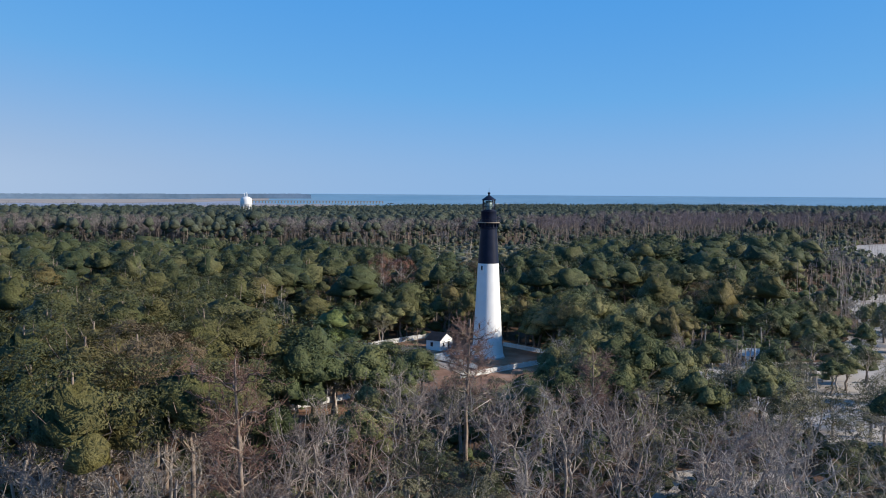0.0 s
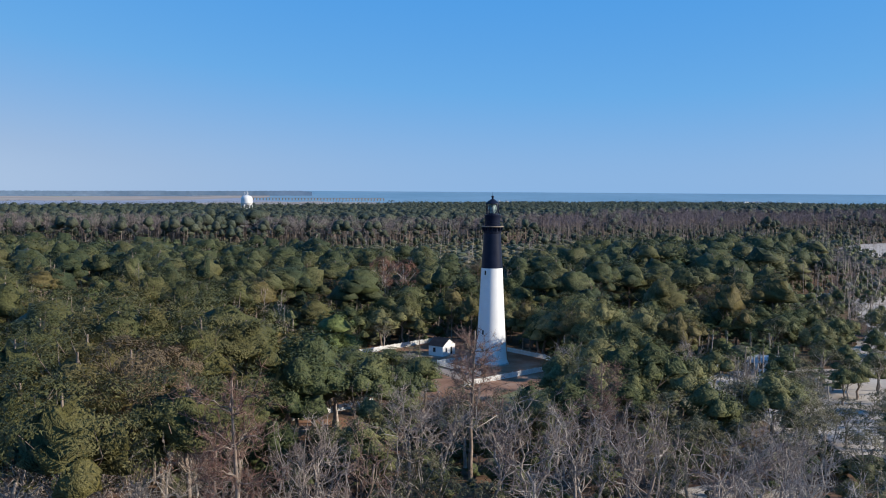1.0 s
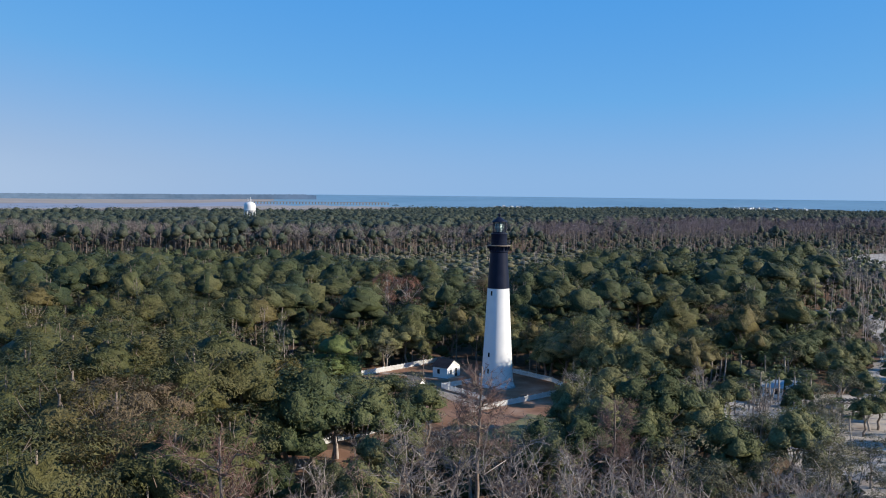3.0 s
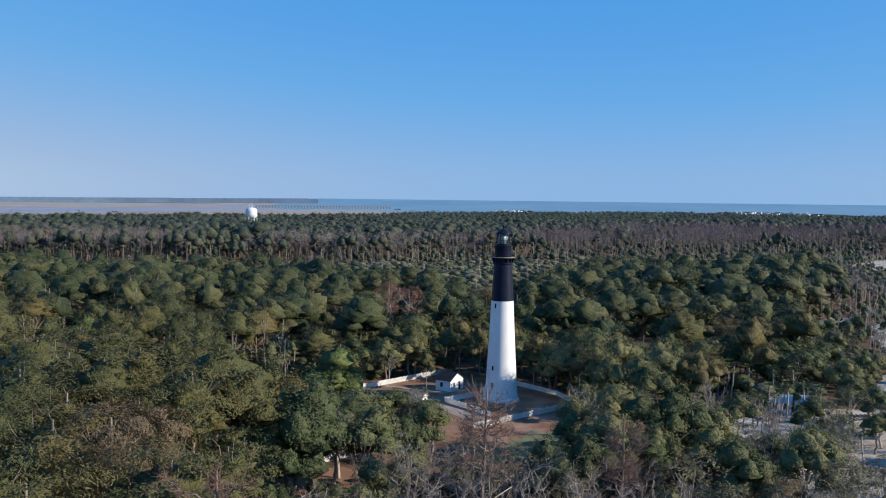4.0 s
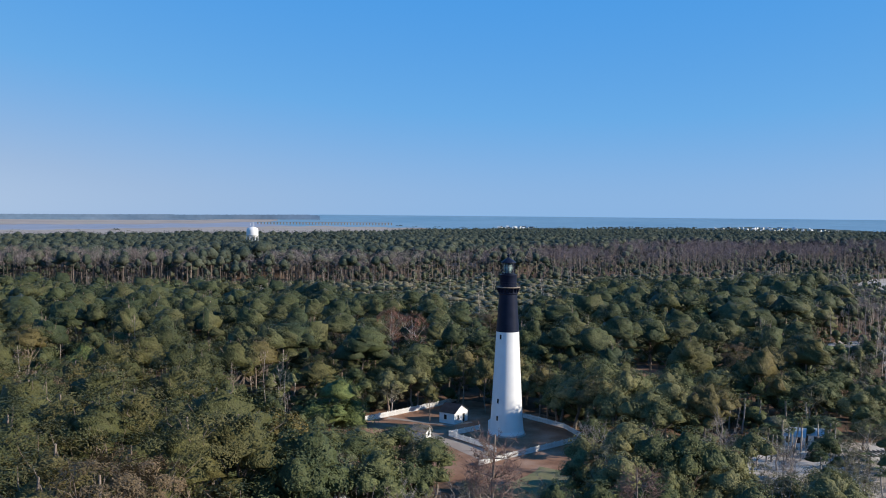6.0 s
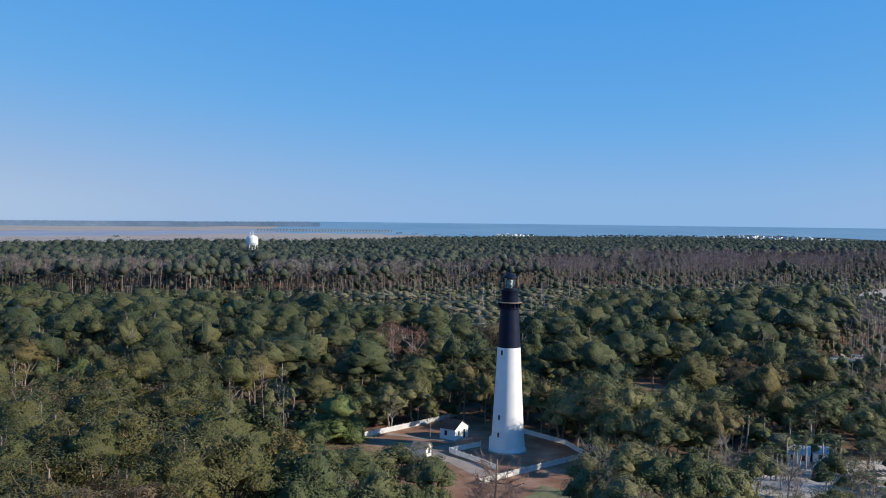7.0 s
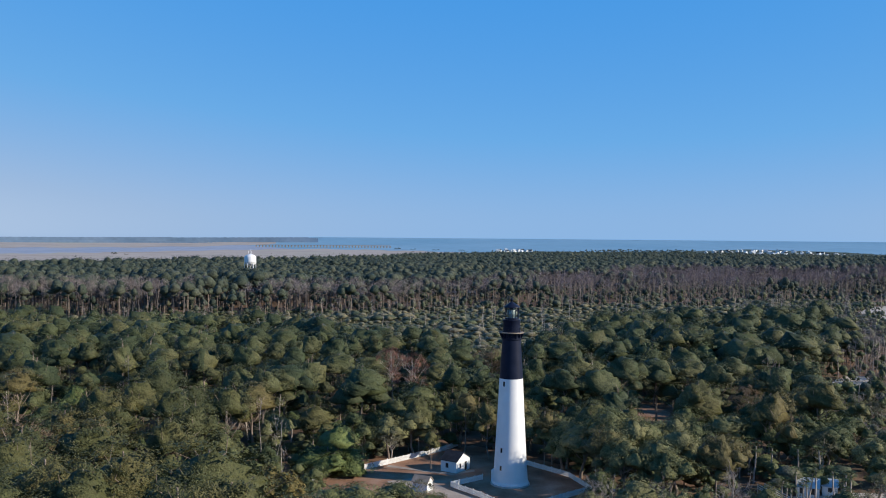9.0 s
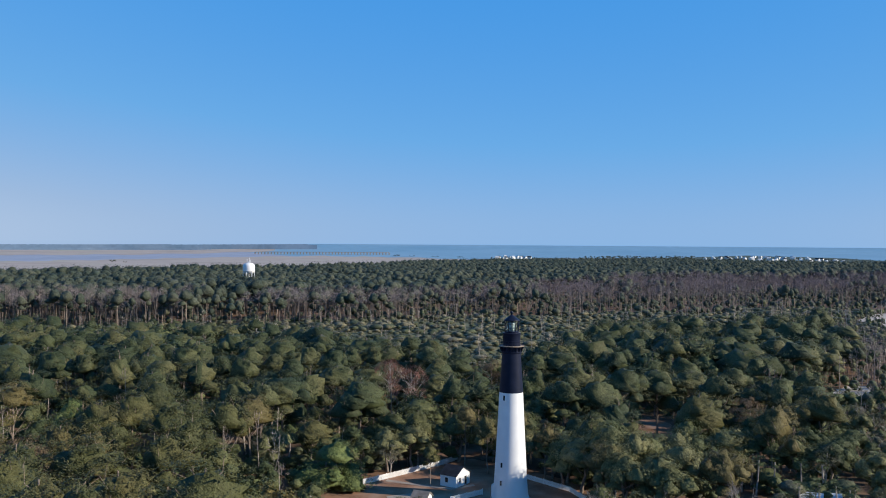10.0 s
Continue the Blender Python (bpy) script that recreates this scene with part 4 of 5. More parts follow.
YELLOWS = Kind("yellowing_tree", "yellow-leaved tree above the yard", "yellowing trees", lambda: oak_arrays(13, 3.6, 7, 48, (0.38, 0.18), 0.5), YELLOW, BARK, shapes=1, real=13.0)

taken = []


def free(x, y, gap):
    return all((x - a) ** 2 + (y - b) ** 2 > gap * gap for a, b in taken)


def inside(x, y, poly):
    odd = False
    for (x0, y0), (x1, y1) in zip(poly, poly[1:] + poly[:1]):
        if (y0 > y) != (y1 > y) and x < (x1 - x0) * (y - y0) / (y1 - y0) + x0:
            odd = not odd
    return odd


def plant_all(kind, spots, wide=1.0):
    for x, y, h in spots:
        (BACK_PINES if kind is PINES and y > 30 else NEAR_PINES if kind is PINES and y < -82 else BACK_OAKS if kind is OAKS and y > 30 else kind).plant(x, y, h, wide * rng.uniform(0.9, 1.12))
        taken.append((x, y))


plant_all(SNAGS, [(-7.4, -90, 23), (-30, -135, 25), (11.5, -86, 17.5)])
plant_all(BROWNS, [(-47, -113, 24.5), (-48, -101, 22)])
plant_all(REDS, [(-44, -112, 17), (-30, 72, 21), (-23, 56, 21)])
plant_all(YELLOWS, [(-40.5, -49, 15.5)], 1.15)
plant_all(LIGHTS, [(-39.5, 6, 12)], 1.3)
plant_all(LIGHTS, [(-117, 53, 12), (-113, 37, 11)])
plant_all(BARES, [(-55, -128, 17.25), (-50, -132, 17.25), (-46, -126, 17.25), (-43, -134, 17.25), (-39, -115, 17.25), (-26, -120, 17.25), (-27, -129, 17.25), (-4, -104, 17.25), (-1, -119, 17.25), (3, -114, 17.25), (10, -113, 17.25), (12, -121, 17.25), (17, -121, 17.25), (20, -126, 17.25), (27, -132, 17.25), (17, -141, 17.25), (-15, -108, 17.25)])
plant_all(BARES, [(-20, -133, 17.25), (35, -100, 13.8), (27, -119, 13.8), (5, -128, 13.8), (-1, -130, 13.8), (-29, -133, 13.8), (-28, -116, 16.1), (-12, -91, 14.95), (-17, -85, 14.95), (-1, -100, 14.95), (4, -96, 14.95), (5, -106, 16.1), (12, -104, 14.95), (25, -106, 14.95), (31, -105, 13.8), (32, -112, 13.8)])
plant_all(PINES, [(-47, -133, 24), (-54, -112, 24), (-65, -103, 24), (-57, -120, 22), (-39, -120, 22), (-58, -99, 24), (-80, -59, 24), (-70, -85, 24), (-69, -72, 24), (-62, -77, 24), (-47, -84, 24), (-42, -80, 23), (-61, -66, 24), (-52, -92, 22), (-37, -105, 19), (-100, -34, 24), (-117, 0, 22), (-88, -42, 22), (-142, 72, 21), (-141, 94, 21), (-127, 85, 21), (-116, 86, 21), (-129, 132, 21), (-94, 51, 21), (-102, 106, 21), (-99, 73, 21), (-84, 84, 21)])
plant_all(PINES, [(-103, 124, 21), (-68, 36, 21), (-61, 32, 21), (-81, 108, 21), (-73, 127, 21), (-60, 110, 21), (-53, 54, 21), (-61, 79, 21), (-47, 111, 21), (-45, 64, 21), (-36, 36, 21), (-39, 112, 21), (-35, 127, 21), (-17, 82, 21), (-13, 47, 21), (-20, 113, 21), (-86, 12, 21), (-91, 4, 21), (-119, 23, 21), (-74, -2, 21), (-65, -13, 21), (-63, 6, 21), (-57, 42, 21)])
plant_all(PINES, [(19, 126, 20), (39, 194, 20), (55, 218, 20), (72, 242, 20), (66, 184, 20), (67, 150, 20), (43, 111, 20), (27, 94, 20), (84, 174, 20), (110, 231, 20), (111, 202, 20), (134, 250, 20), (153, 262, 20), (137, 204, 20), (117, 135, 20), (87, 132, 20), (62, 97, 20), (47, 68, 20), (86, 98, 20), (79, 59, 20), (62, 58, 20), (48, 27, 20), (91, 72, 20), (60, 12, 20), (78, 29, 20), (157, 230, 20), (26, 45, 20), (17, 44, 20)])
plant_all(MOSSY, [(-35, -53, 13), (-30, -60, 12)])
plant_all(OAKS, [(-24, -70, 15.5), (-15, -51, 11)])
plant_all(OAKS, [(-22.5, -35.5, 10.2), (-16.8, -38, 9.4), (-28.5, -39, 11.3), (-33, -43, 11.5)], 1.5)
plant_all(OAKS, [(-32, -76, 20), (-36, -72, 19), (-34, -82, 18), (18, -50, 15.5), (25, -60, 16.5), (19.5, -59, 15.5)])
plant_all(OAKS, [(-34, 18, 9), (-28, 22, 11), (-22.5, 25, 12), (-17, 29, 11), (-27, 33, 13), (-37, 25, 11), (-11, 33, 13), (-2, 33, 13), (7, 31, 13), (16, 5, 13), (14, 13.5, 12.5), (21, 11, 14), (12, 22, 12)], 1.15)
plant_all(OAKS, [(-22, 42, 15.5)], 1.35)
plant_all(PINES, [(-4, 21, 15), (-9.5, 28, 16), (3, 25, 17), (9, 15, 14), (-17.5, 9.5, 10), (-21, 27, 15)], 0.85)
plant_all(OAKS, [(-56, -52, 13), (-48, -51, 13), (-40, -70, 13), (-28, -51, 12.5), (-19, -67, 13), (28, -36, 9.5), (20, -41, 9), (31, -52, 12), (14, -65, 14), (8, -78, 13), (3, -84, 12), (32, -59, 13), (30, -78, 13), (17, -73, 12), (34, -43, 10), (-22, -87, 12), (-22, -98, 12), (3, -72, 11), (19, -48, 10), (21, -67, 12), (29, -67, 12)])
plant_all(OAKS, [(41, -75, 14), (45, -68, 12.5)])
plant_all(MOSSY, [(42, -84, 12), (22, -83, 12), (22, -96, 12), (-2, -77, 11), (-14, -109, 11), (-7, -121, 11), (-7, -129, 11), (-16, -126, 11), (-30, -66, 13), (38, -92, 10), (13, -55, 12), (60, -38, 9), (54, -50, 9), (70, -60, 10), (78, -32, 10), (70, 6, 11), (64, -66, 9), (-18, -38, 11)])
plant_all(MOSSY, [(-27, 17.5, 8)])
plant_all(OAKS, [(-23, 51, 15), (-122, 40, 14), (-102, 4, 14), (-10, 51, 14), (12, 53, 14), (10, 84, 14), (30, -19, 13), (49, 9, 14), (43, 8, 13), (44, 22, 14), (37, 8, 14), (-96, 8, 14), (-61, -8, 13), (-54, -14, 8)], 1.1)
plant_all(OAKS, [(12.5, 9, 12), (11, 17, 11.5), (5, 22.5, 11), (-1, 28, 11), (57, -36, 10), (66, 12, 12), (60, 15, 13), (73, 9, 12), (54, 17, 13), (79, 1, 11)], 1.15)
plant_all(MOSSY, [(63, -30, 8), (70, -37, 9), (50, -33, 8)])
plant_all(OAKS, [(76, 14, 12), (84, 22, 12), (88, 10, 11), (82, 1, 9), (72, 20, 13), (80, 32, 13), (66, 22, 12)], 1.1)
plant_all(PALMS, [(64, 3, 9), (68, 1, 9), (54, 3.5, 9.5), (60, -12, 7.5), (65, -12.5, 8), (58, -17, 7.5), (48, -24, 8)])
plant_all(PINES, [(18.5, -7.5, 15), (20, 15, 16), (27, 11, 16)])
plant_all(OAKS, [(22.5, 1.5, 17.5), (20.5, -8.5, 15.5), (26, -5, 16.5), (22, 8, 16), (29, -1, 15), (34, -8, 15), (22, -14, 14), (29, -16, 14)], 0.95)
plant_all(OAKS, [(33, 9, 13), (32, -4, 12), (25, 22, 14)], 1.1)
plant_all(PALMS, [(52, 7, 9), (55, 10, 9), (58, 4, 9), (57, -14, 8), (61, -13, 8.5), (62, -22, 8), (67, -16, 8), (52, -21, 8), (-64, 31, 9), (-59, 35, 9), (-53, 28, 9), (51, -27, 8), (51, -21, 8), (55, -21, 8), (66, -15, 8), (53, -43, 8), (61, -43, 8), (60, -52, 8)])

plant_all(MOSSY, [(58, -49, 8), (44, -59, 10), (50.5, -63, 10), (39, -66, 11), (47, -74, 10), (54, -72, 9), (46, -82, 10), (34, -85, 10), (52, -85, 9), (47, -93, 9), (40, -54, 9)], 1.1)
plant_all(OAKS, [(49.5, -54.5, 9), (41, -61, 9), (76, -20, 9), (72, -36, 8), (80, -28, 9), (67, -41, 8), (75, -11, 10)], 1.2)

# the rest of the near forest fills the gaps between these
HOLLOW = [(104, 84), (122, 100), (152, 162), (134, 162), (112, 118)]
PLAZA = [(52, -64), (43, -40), (45, -14), (51, 2), (56, -10), (64, -13), (70, -30), (76, -42), (74, -60), (64, -72)]
for _ in range(9000):
    y = rng.uniform(-168, 112)
    x = EYE_X + rng.uniform(-1, 1) * (0.53 * (y + 215) + 12)
    if inside(x, y, YARD) or inside(x, y, PLAZA) or math.hypot(x, y) < 16 or inside(x, y, [(33, 24), (58, 30), (60, 66), (50, 96), (36, 84)]):
        continue
    if inside(x, y, [(-52, -48), (-30, -48), (-30, 18), (-52, 18)]):        # low growth before the light-green tree
        if y < -16 and free(x, y, 5.0):
            OAKS.plant(x, y, rng.uniform(5, 8.5))
            taken.append((x, y))
        continue
    if inside(x, y, [(50, 2), (66, 1), (110, -10), (110, -34), (64, -20), (50, -16)]):       # open towards the beach
        continue
    if inside(x, y, HOLLOW):
        continue
    beach = x > coast_x(y) + 4
    u = rng.uniform()
    if y < -98 and x > -62 + (y + 98) * 0.3:
        if free(x, y, 5.6):
            if x > 4 and u < 0.5:
                GREY_OAKS.plant(x, y, rng.uniform(7.5, 11))
            elif u < 0.5:
                (RUSTY_BARES if noise.noise((x * 0.06, y * 0.06, 8)) > 0.15 else PALE_BARES if u < 0.13 else BARES).plant(x, y, rng.uniform(9, 16))
            elif u < 0.8:
                MOSSY.plant(x, y, rng.uniform(5, 10))
            else:
                OAKS.plant(x, y, rng.uniform(4, 8))
            taken.append((x, y))
    elif beach:
        if x < coast_x(y) + (34 if y < 5 else 62) and free(x, y, 6.0):
            u *= 1.0 if y < 60 else 0.9
            (BARES if u < 0.25 else GREY_OAKS if u < 0.5 else MOSSY if u < 0.75 else OAKS).plant(x, y, rng.uniform(8, 12) if y < 55 else rng.uniform(5, 8.5))
            taken.append((x, y))
    elif x < -34 and y < -15:
        if free(x, y, 9.2):
            if noise.noise((x * 0.035, y * 0.035, 4)) < -0.16:
                (BACK_OAKS if u < 0.75 else MOSSY).plant(x, y, rng.uniform(8, 12))
            elif u < 0.66:
                (NEAR_PINES if y < -82 else PINES).plant(x, y, 20.0 + 5 * noise.noise((x * 0.03, y * 0.03, 1)) + rng.uniform(-4, 3), rng.uniform(0.9, 1.3))
            elif u < 0.70:
                BROWNS.plant(x, y, rng.uniform(15, 19))
            elif u < 0.9:
                OAKS.plant(x, y, rng.uniform(9, 13))
            else:
                BARES.plant(x, y, rng.uniform(11, 15))
            taken.append((x, y))
    elif y < -22:
        if -36 < x < 8 and y > -62:
            continue
        if free(x, y, 6.8):
            if u < 0.36:
                OAKS.plant(x, y, rng.uniform(8, 12))
            elif u < 0.7:
                (GREY_OAKS if x > 8 and u > 0.5 else MOSSY).plant(x, y, rng.uniform(8, 12))
            else:
                BARES.plant(x, y, rng.uniform(9, 13))
            taken.append((x, y))
    elif y > 20 and x > coast_x(y) - 24:
        if free(x, y, 6.5):
            (BARES if u < 0.4 else MOSSY if u < 0.7 else OAKS).plant(x, y, rng.uniform(5, 9))
            taken.append((x, y))
    elif free(x, y, 8.8):
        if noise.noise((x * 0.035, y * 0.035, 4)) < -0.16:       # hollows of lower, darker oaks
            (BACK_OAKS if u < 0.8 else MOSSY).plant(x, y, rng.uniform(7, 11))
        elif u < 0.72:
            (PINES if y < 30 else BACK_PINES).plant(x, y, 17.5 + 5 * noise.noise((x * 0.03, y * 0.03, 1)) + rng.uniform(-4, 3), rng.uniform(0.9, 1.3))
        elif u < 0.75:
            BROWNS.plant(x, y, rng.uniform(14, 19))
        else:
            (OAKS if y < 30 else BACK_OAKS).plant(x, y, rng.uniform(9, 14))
        taken.append((x, y))

# ---------------------------------------------------------------- undergrowth and the woods further off
def simple_pine(n=7, leaves=3, size=1.1, wide=4.6, rings=2, sides=7):
    """A far tree: an uneven dome of needles with a smaller one below it."""
    w = wide * rng.uniform(0.85, 1.15)
    top = head(np.array([0, 0, 18.6]), w, w * rng.uniform(0.65, 1.0), n, 0.07, rings=rings, sides=sides, under=0.6)
    a = rng.uniform(0, 6.28)
    side = head(np.array([2.4 * math.cos(a), 2.4 * math.sin(a), rng.uniform(13.0, 15.5)]), w * 0.7, w * 0.5, max(2, n // 3), rings=1, sides=6)
    wood = tube([(0, 0, 0), (0.2, 0.1, 15)], [0.26, 0.14], 3)
    return wood, join(tufts([top, side], leaves, (size, size * 0.45)))


def shrub(n=6, leaves=5, size=0.7):
    """A low broad shrub or young oak, leafy to the ground."""
    w = rng.uniform(2.8, 4.0)
    top = head(np.array([0, 0, 7.4]), w, w * rng.uniform(0.5, 0.9), n, 0.1, 1.9, rings=2, sides=7, under=0.9)
    a = rng.uniform(0, 6.28)
    side = head(np.array([2.0 * math.cos(a), 2.0 * math.sin(a), 4.0]), w * 0.7, 1.8, max(2, n // 2), rings=1, sides=6)
    wood = tube([(0, 0, -0.2), (0.2, 0.1, 5)], [0.2, 0.1], 3)
    return wood, join(tufts([top, side], leaves, (size, size * 0.4), 0.9))


spots = []
for _ in range(3000):
    y = rng.uniform(-150, 125)
    x = EYE_X + rng.uniform(-1, 1) * (0.53 * (y + 215) + 5)
    if inside(x, y, YARD) or inside(x, y, PLAZA) or math.hypot(x, y) < 14 or x > coast_x(y) - 2 or inside(x, y, [(-40, -60), (-28, -56), (-16, -76), (-24, -82)]):
        continue
    if -36 < x < 8 and -62 < y < 0 or inside(x, y, [(33, 24), (58, 30), (60, 66), (50, 96), (36, 84)]):
        continue
    high = rng.uniform(1.0, 3.5) if y < -98 else rng.uniform(1.5, 5.0) if y < -15 else rng.uniform(2.0, 6.5)
    spots.append((x, y, high, rng.uniform(0.8, 1.5)))
low_shrubs = [shrub(6, 9, 0.6) for _ in range(6)]
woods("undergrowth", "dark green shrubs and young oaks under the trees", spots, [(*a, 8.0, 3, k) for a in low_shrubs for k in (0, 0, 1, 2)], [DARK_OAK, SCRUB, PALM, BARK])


def dead_pine(n=16, wide=0.05, tuft=0, thick=0.2, reach=3.0):
    """A dead standing pine: crooked trunk, broken limbs, and a thin domed haze of upswept twigs about its top."""
    wood = [tube(bend((0, 0, 0), (rng.normal() * 0.8, rng.normal() * 0.8, 18), 0, 4, 0.02), [thick, thick * 0.9, thick * 0.7, 0.06], 3)]
    tri = []
    for i in range(n):
        a, z = rng.uniform(0, 6.28), rng.uniform(8, 18)
        r = rng.uniform(0.8, 3.0)
        q = np.array([0, 0, z])
        e = q + (r * math.cos(a), r * math.sin(a), rng.uniform(0.2, 2.2))
        tri.append((np.array([q - (0, 0, wide), q + (0, 0, wide), e]), np.array([[0, 1, 2]])))
        tri.append((np.array([q - (wide * math.sin(a), -wide * math.cos(a), 0), q + (wide * math.sin(a), -wide * math.cos(a), 0), e]), np.array([[0, 1, 2]])))
    if tuft:
        d = unit(rng.normal(size=(tuft, 3)) + (0, 0, 0.5))
        p = np.array([0, 0, 14.6]) + d * (reach, reach, 3.4) * rng.uniform(0.45, 1.0, (tuft, 1))
        way = unit(d * (1, 1, 0.4) + (0, 0, 0.8) + rng.normal(size=(tuft, 3)) * 0.4) * rng.uniform(0.9, 2.0, (tuft, 1))
        side = unit(np.cross(way, rng.normal(size=(tuft, 3)))) * 0.09
        tri.append((np.stack([p - side, p + side, p + way], 1).reshape(-1, 3), np.arange(3 * tuft).reshape(-1, 3)))
    return join(wood), join(tri)


TALLER = table([(-0.55, 8), (-0.3, 7), (-0.15, 4.5), (0, 2.5), (0.15, 3.5), (0.3, 5.5), (0.55, 6)])


def scatter(n, y0, y1, keep, heights, gap=0.0, wide=1.0, roll=0.0, tall=0.0):
    """Random spots at least about gap apart; roll: how far the heights follow broad patches."""
    rows, cells = [], {}
    for _ in range(n):
        d = math.sqrt(rng.uniform((y0 + 200) ** 2, (y1 + 200) ** 2))
        y = d - 200
        x = EYE_X + rng.uniform(-1, 1) * (0.52 * d + 15)
        if not keep(x, y):
            continue
        if gap:
            cx, cy = int(x // gap), int(y // gap)
            own = (gap * rng.uniform(0.7, 1.15)) ** 2
            if any((x - p) ** 2 + (y - q) ** 2 < own for i in (-1, 0, 1) for j in (-1, 0, 1) for p, q in cells.get((cx + i, cy + j), ())):
                continue
            cells.setdefault((cx, cy), []).append((x, y))
        patch_high = roll * noise.noise((x * 0.02, y * 0.02, 11))
        high = rng.uniform(*heights) + patch_high
        more = 1 + tall * TALLER((x - EYE_X) / d) / 19.0     # the old pines east and west outgrow those in the middle
        rows.append((x, y, high * more, wide * rng.uniform(0.75, 1.3) / more ** 0.5))
    return rows


dead_front = table([(-400, 345), (-288, 354), (-158, 387), (-52, 442), (72, 480), (212, 524), (270, 560), (600, 700)])
dead_back = table([(-400, 385), (-203, 425), (-52, 490), (-12, 590), (182, 840), (395, 900), (600, 950)])
edge = table([(-700, 560), (-464, 706), (-400, 838), (-314, 1014), (-189, 1300), (-11, 1740), (232, 1850), (507, 1882), (681, 1700), (900, 1570)])
mid_end = table([(-300, 235), (-100, 215), (-50, 185), (-25, 140), (-5, 118), (20, 150), (50, 235), (160, 275), (250, 300)])
land = lambda x, y: x < coast_x(y) - 3


def reach_of(a, line):
    """The range at which the bearing a crosses a line given as y over x."""
    r = 200.0
    while EYE_Y + r * math.cos(radians(a)) < line(EYE_X + r * math.sin(radians(a))) and r < 1200:
        r += 4
    return r


polar_sheet("meadow", MEADOW, lambda a: reach_of(a, mid_end) - 25, lambda a: reach_of(a, dead_front) + 20, [-30 + i for i in range(50)], 0.05, 6, "grey-green low growth in the open strip", "ground")

pine_mid = [pine_arrays(spread=rng.uniform(4.8, 8.2), pads=22, leaves=15, size=(0.6, 0.28), limbs=0.25, rings=3, sides_of=11, fill=rng.uniform(0.62, 0.8)) for _ in range(9)]
oak_mid = [oak_arrays(leaves=10, size=(0.8, 0.36), limbs=False, lobes=5, each=4, rings=2) for _ in range(3)]
shrubs = [shrub() for _ in range(6)]
woods("pine_woods", "dense green pine woods behind the lighthouse", scatter(9000, 112, 300, lambda x, y: land(x, y) and y < mid_end(x) and x < coast_x(y) - (68 if y > 150 else 30), (13.5, 23.0), 8.4, 1.2, 4.0), [(*a, 20.0, 0, 1) for a in pine_mid] * 2 + [(*a, 15.0, 0, 2) for a in oak_mid[:2]], [BARK, DARK_PINE, OAK])
woods("scrub", "low grey-green scrub in the open strip", scatter(9000, 112, 560, lambda x, y: land(x, y) and mid_end(x) - 8 < y < dead_front(x) + 10, (2.0, 5.0), 4.6, 2.1, 2.0), [(*a, 8.0, 2, k) for a in shrubs for k in (0, 0, 1)], [SCRUB, GREY_OAK, BARK])
woods("scrub_snags", "scattered dead trees standing in the scrub", scatter(620, 112, 560, lambda x, y: mid_end(x) < y < dead_front(x) and x < coast_x(y) + 60, (6, 14)), [(*dead_pine(22, 0.07, 20), 19.0, 0, 1) for _ in range(4)], [GREY_BARK, TWIG])
woods("forest_snags", "pale dead trunks standing among the green pines", scatter(220, -60, 300, lambda x, y: land(x, y) and y < mid_end(x) and not inside(x, y, YARD) and (x < -20 or y > 60) and math.hypot(x, y) > 40, (12, 19), 9.0, 0.8), [(*dead_pine(22, 0.06, k, 0.19), 19.0, 0, 1) for k in (20, 30, 10)], [GREY_BARK, TWIG])
woods("dead_pines", "grey-brown belt of dead standing pines", scatter(9000, 340, 1000, lambda x, y: dead_front(x) < y < dead_back(x) + 90 * noise.noise((x * 0.013, y * 0.013, 9)) + 28 and x < coast_x(y) - 5 and (x > 60 or noise.noise((x * 0.02, y * 0.012, 13)) > -0.08), (14, 21), 5.0, 1.0, 3.0, 0.8), [(*dead_pine(8, 0.06, k, 0.2), 19.0, 0, 1) for k in (30, 60, 66, 50, 36, 70, 74)], [DEAD_BARK, DEAD])
woods("dead_edge", "grey-pink leafless trees along the edge of the far pines", scatter(9000, 320, 620, lambda x, y: x < 60 and dead_front(x) - 14 < y < dead_front(x) + 46 and noise.noise((x * 0.022, y * 0.012, 3)) > 0.0, (13, 21), 4.6, 1.0, 0.0, 0.8), [(*dead_pine(8, 0.06, k, 0.19), 19.0, 0, 1) for k in (100, 90, 110, 70)], [DEAD_BARK, GREY_TWIG])
woods("belt_scrub", "dark shrubs and young pines under the dead pines", scatter(5200, 335, 960, lambda x, y: dead_front(x) - 12 < y < dead_back(x) + 8 and land(x, y), (3.0, 9.0), 5.0), [(*a, 8.0, 2, k) for a in shrubs[:3] for k in (0, 1)], [SCRUB, FAR_PINE, BARK])
woods("belt_pines", "green pines scattered through the dead belt", scatter(6500, 335, 960, lambda x, y: dead_front(x) - 18 < y < dead_back(x) and land(x, y) and noise.noise((x * 0.017, y * 0.01, 5)) + 0.45 * noise.noise((x * 0.05, y * 0.05, 6)) > (-0.3 if x < 60 else 0.38), (10, 20), 6.5, 1.0, 0.0, 0.8), [(*simple_pine(9, 6, 0.8, 3.8, 2, 8), 19.0, 0, 1) for _ in range(5)], [BARK, FAR_PINE])
woods("far_pines", "distant green pine forest", scatter(26000, 370, 1000, lambda x, y: dead_back(x) + 14 + 80 * noise.noise((x * 0.013, y * 0.013, 2)) + 30 * noise.noise((x * 0.04, y * 0.04, 7)) < y < edge(x) and land(x, y), (15, 20), 7.8, 1.2, 3.0, 1.0), [(*simple_pine(8, 6, 0.8), 19.0, 0, 1) for _ in range(9)], [BARK, FAR_PINE])
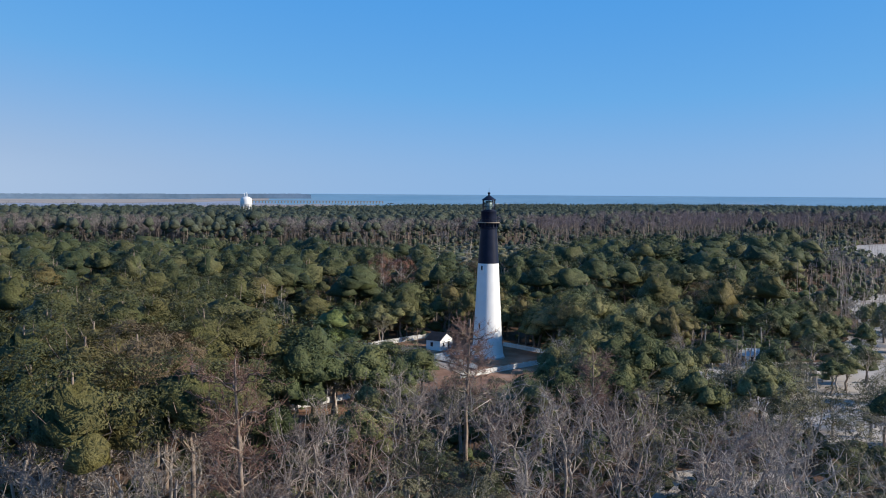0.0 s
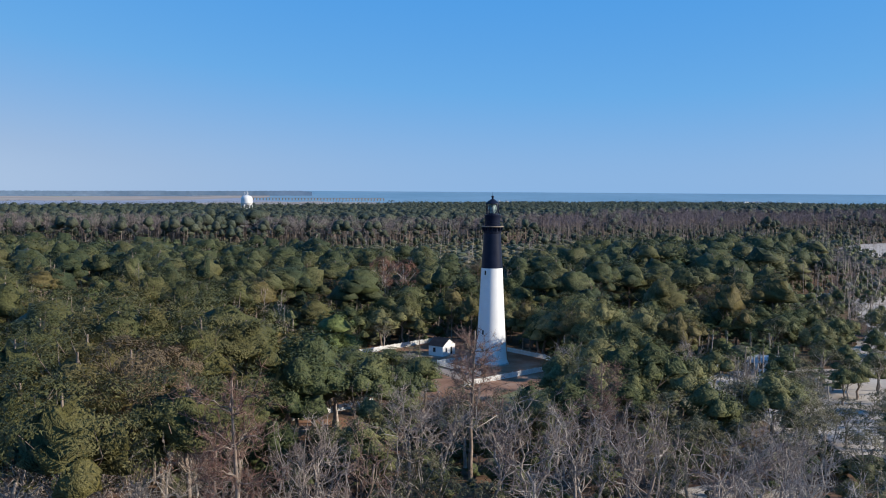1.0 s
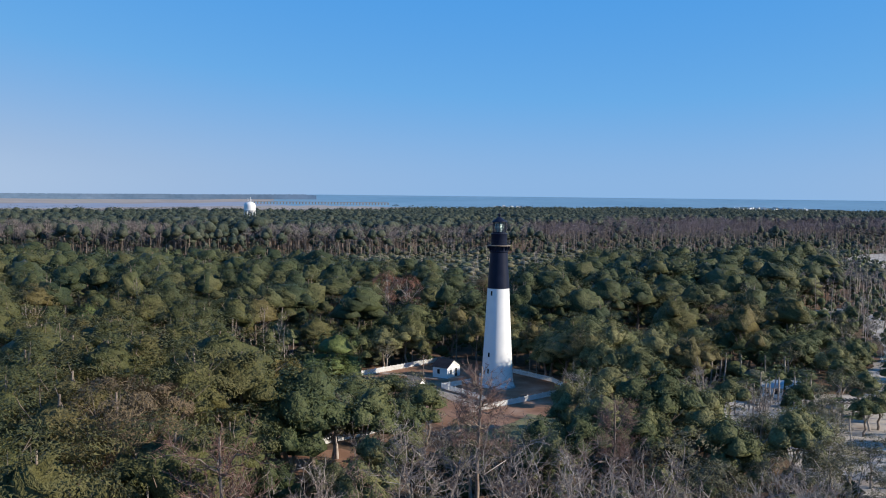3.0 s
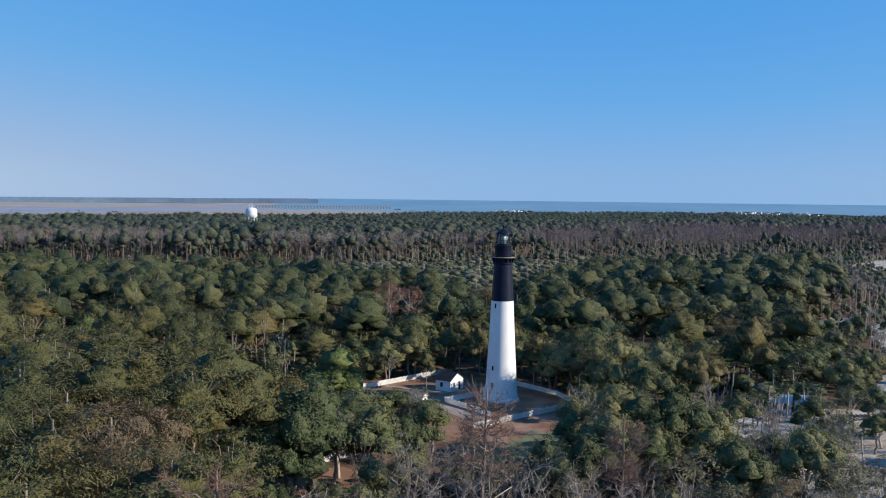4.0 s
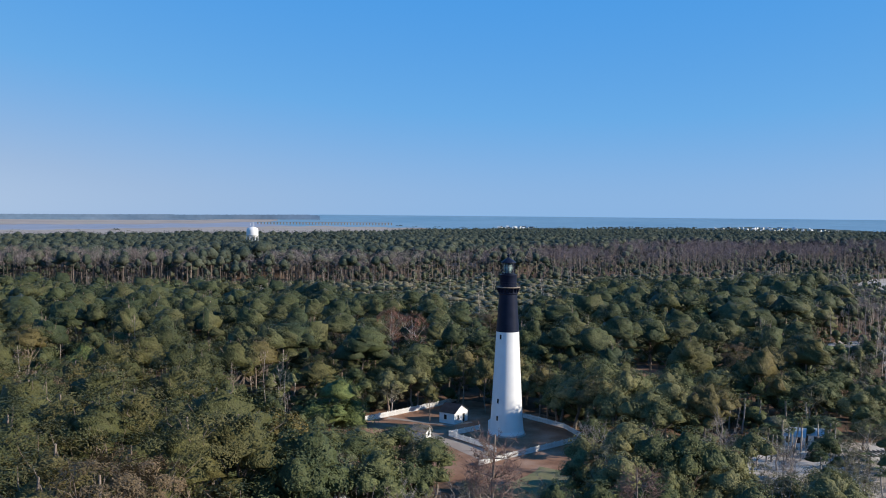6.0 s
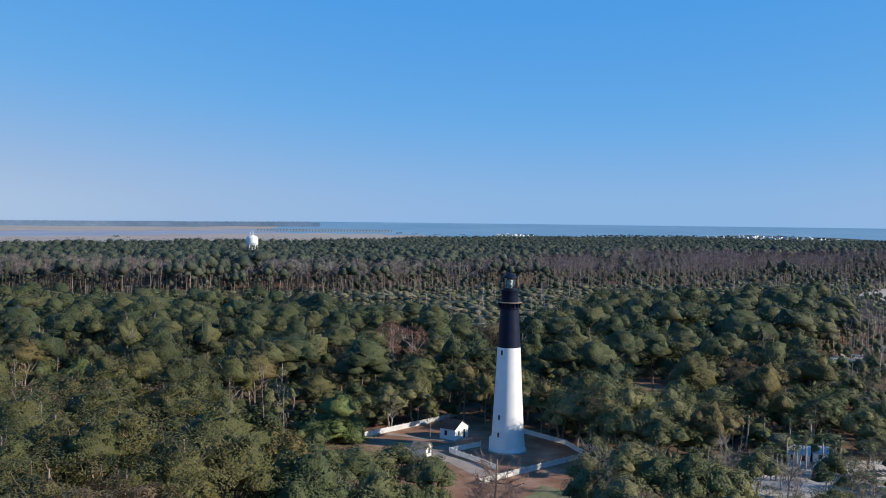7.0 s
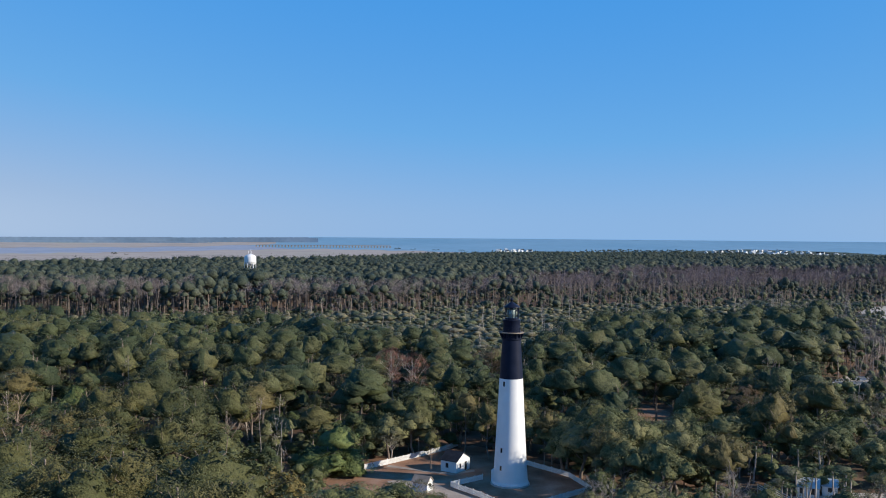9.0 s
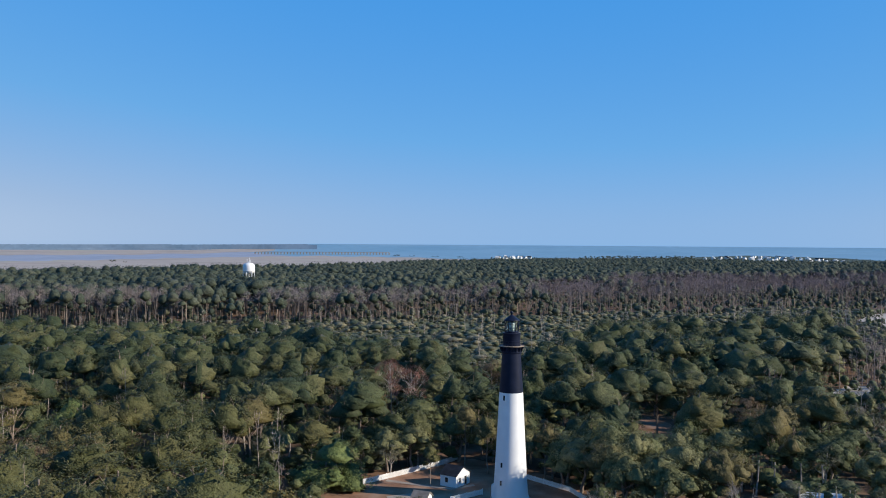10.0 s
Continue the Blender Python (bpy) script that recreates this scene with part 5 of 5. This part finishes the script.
woods("distant_forest", "dark green forest reaching to the marsh", scatter(26000, 1000, 1900, lambda x, y: dead_back(x) < y < edge(x) and land(x, y), (16, 20), 9.3, 1.3, 3.0, 1.0), [(*simple_pine(5, 2, 1.3, 4.6, 1, 6), 19.0, 0, 1) for _ in range(9)], [BARK, FAR_PINE])
woods("grey_thicket", "grey leafless thicket between forest and beach", [(x, y, h * (0.5 if x > coast_x(y) - 45 else 1.0), w) for x, y, h, w in scatter(16000, 112, 560, lambda x, y: coast_x(y) - 95 < x < coast_x(y) + (4 if y < 380 else -16) and x > 95 and mid_end(x) - 150 < y < 300 and not inside(x, y, HOLLOW), (6, 14.5), 4.0)] + [(x, y, h * 0.5, w) for x, y, h, w in scatter(9000, 300, 560, lambda x, y: coast_x(y) - 95 < x < coast_x(y) - 10 and x > 95 and y < dead_front(x) + 30 and not inside(x, y, [(250, 500), (330, 500), (340, 610), (250, 610)]), (6, 14), 4.4)], [(*dead_pine(8, 0.05, k, 0.17), 17.0, a, c) for k in (50, 60, 66, 56) for a, c in ((0, 1), (2, 3), (2, 3))], [DEAD_BARK, DEAD, GREY_BARK, GREY_TWIG])
woods("coast_scrub", "low dark scrub under the grey thicket", scatter(15000, 60, 560, lambda x, y: coast_x(y) - 95 < x < coast_x(y) + 12 and x > 80 and mid_end(x) - 150 < y < dead_front(x) + 30, (1.5, 6.0), 4.5), [(*a, 8.0, 2, k) for a in shrubs[2:] for k in (0, 1)], [SCRUB, OAK, BARK])
woods("beach_snags", "bleached dead trees standing on the beach", scatter(4500, 20, 560, lambda x, y: coast_x(y) - 6 < x < coast_x(y) + 50 and not 395 < y < 530 and not inside(x, y, HOLLOW), (6, 13), 6.0), [(*dead_pine(16, 0.06, k), 19.0, 0, 1) for k in (20, 30, 40, 10)], [GREY_BARK, TWIG])
woods("tall_pines", "taller pines around the water tower", [(-179 + 16 * math.cos(k * 2.4) * (0.3 + k / 20), 540 - k * 3.0, 27 + 1.5 * math.sin(k), 1.0) for k in range(26)], [(*simple_pine(9, 6, 0.8), 19.0, 0, 1) for _ in range(3)], [BARK, FAR_PINE])
far_spots = [(a, r) for a, r in zip(rng.uniform(2.2, 26, 1500), rng.uniform(2200, 3900, 1500)) if r < HEADLAND(a) - 30]
woods("headland_trees", "low distant trees around the beach houses", [(EYE_X + r * math.sin(radians(a)), EYE_Y + r * math.cos(radians(a)), rng.uniform(4, 8.5) + (5 if 8 < a < 15 else 0), 1.8) for a, r in far_spots], [(*simple_pine(4, 1, 2.0, 4.6, 1, 6), 19.5, 0, 1) for _ in range(3)], [BARK, FAR_PINE])
hammock = [(-20.6, 2290, 9, 5), (-19.9, 2300, 5, 4), (-3.6, 3330, 9, 7), (-2.6, 3300, 7, 6), (-1.2, 3260, 7, 8), (0.4, 3150, 7, 8)]
woods("marsh_trees", "small dark clumps of trees on the far marsh", [(EYE_X + r * math.sin(radians(a + 0.06 * q)), EYE_Y + r * math.cos(radians(a + 0.06 * q)), h * rng.uniform(0.6, 1.1), 1.6) for a, r, h, m in hammock for q in range(m)], [(*simple_pine(4, 2, 2.0, 4.6, 1, 6), 19.5, 0, 1)], [BARK, FAR_PINE])
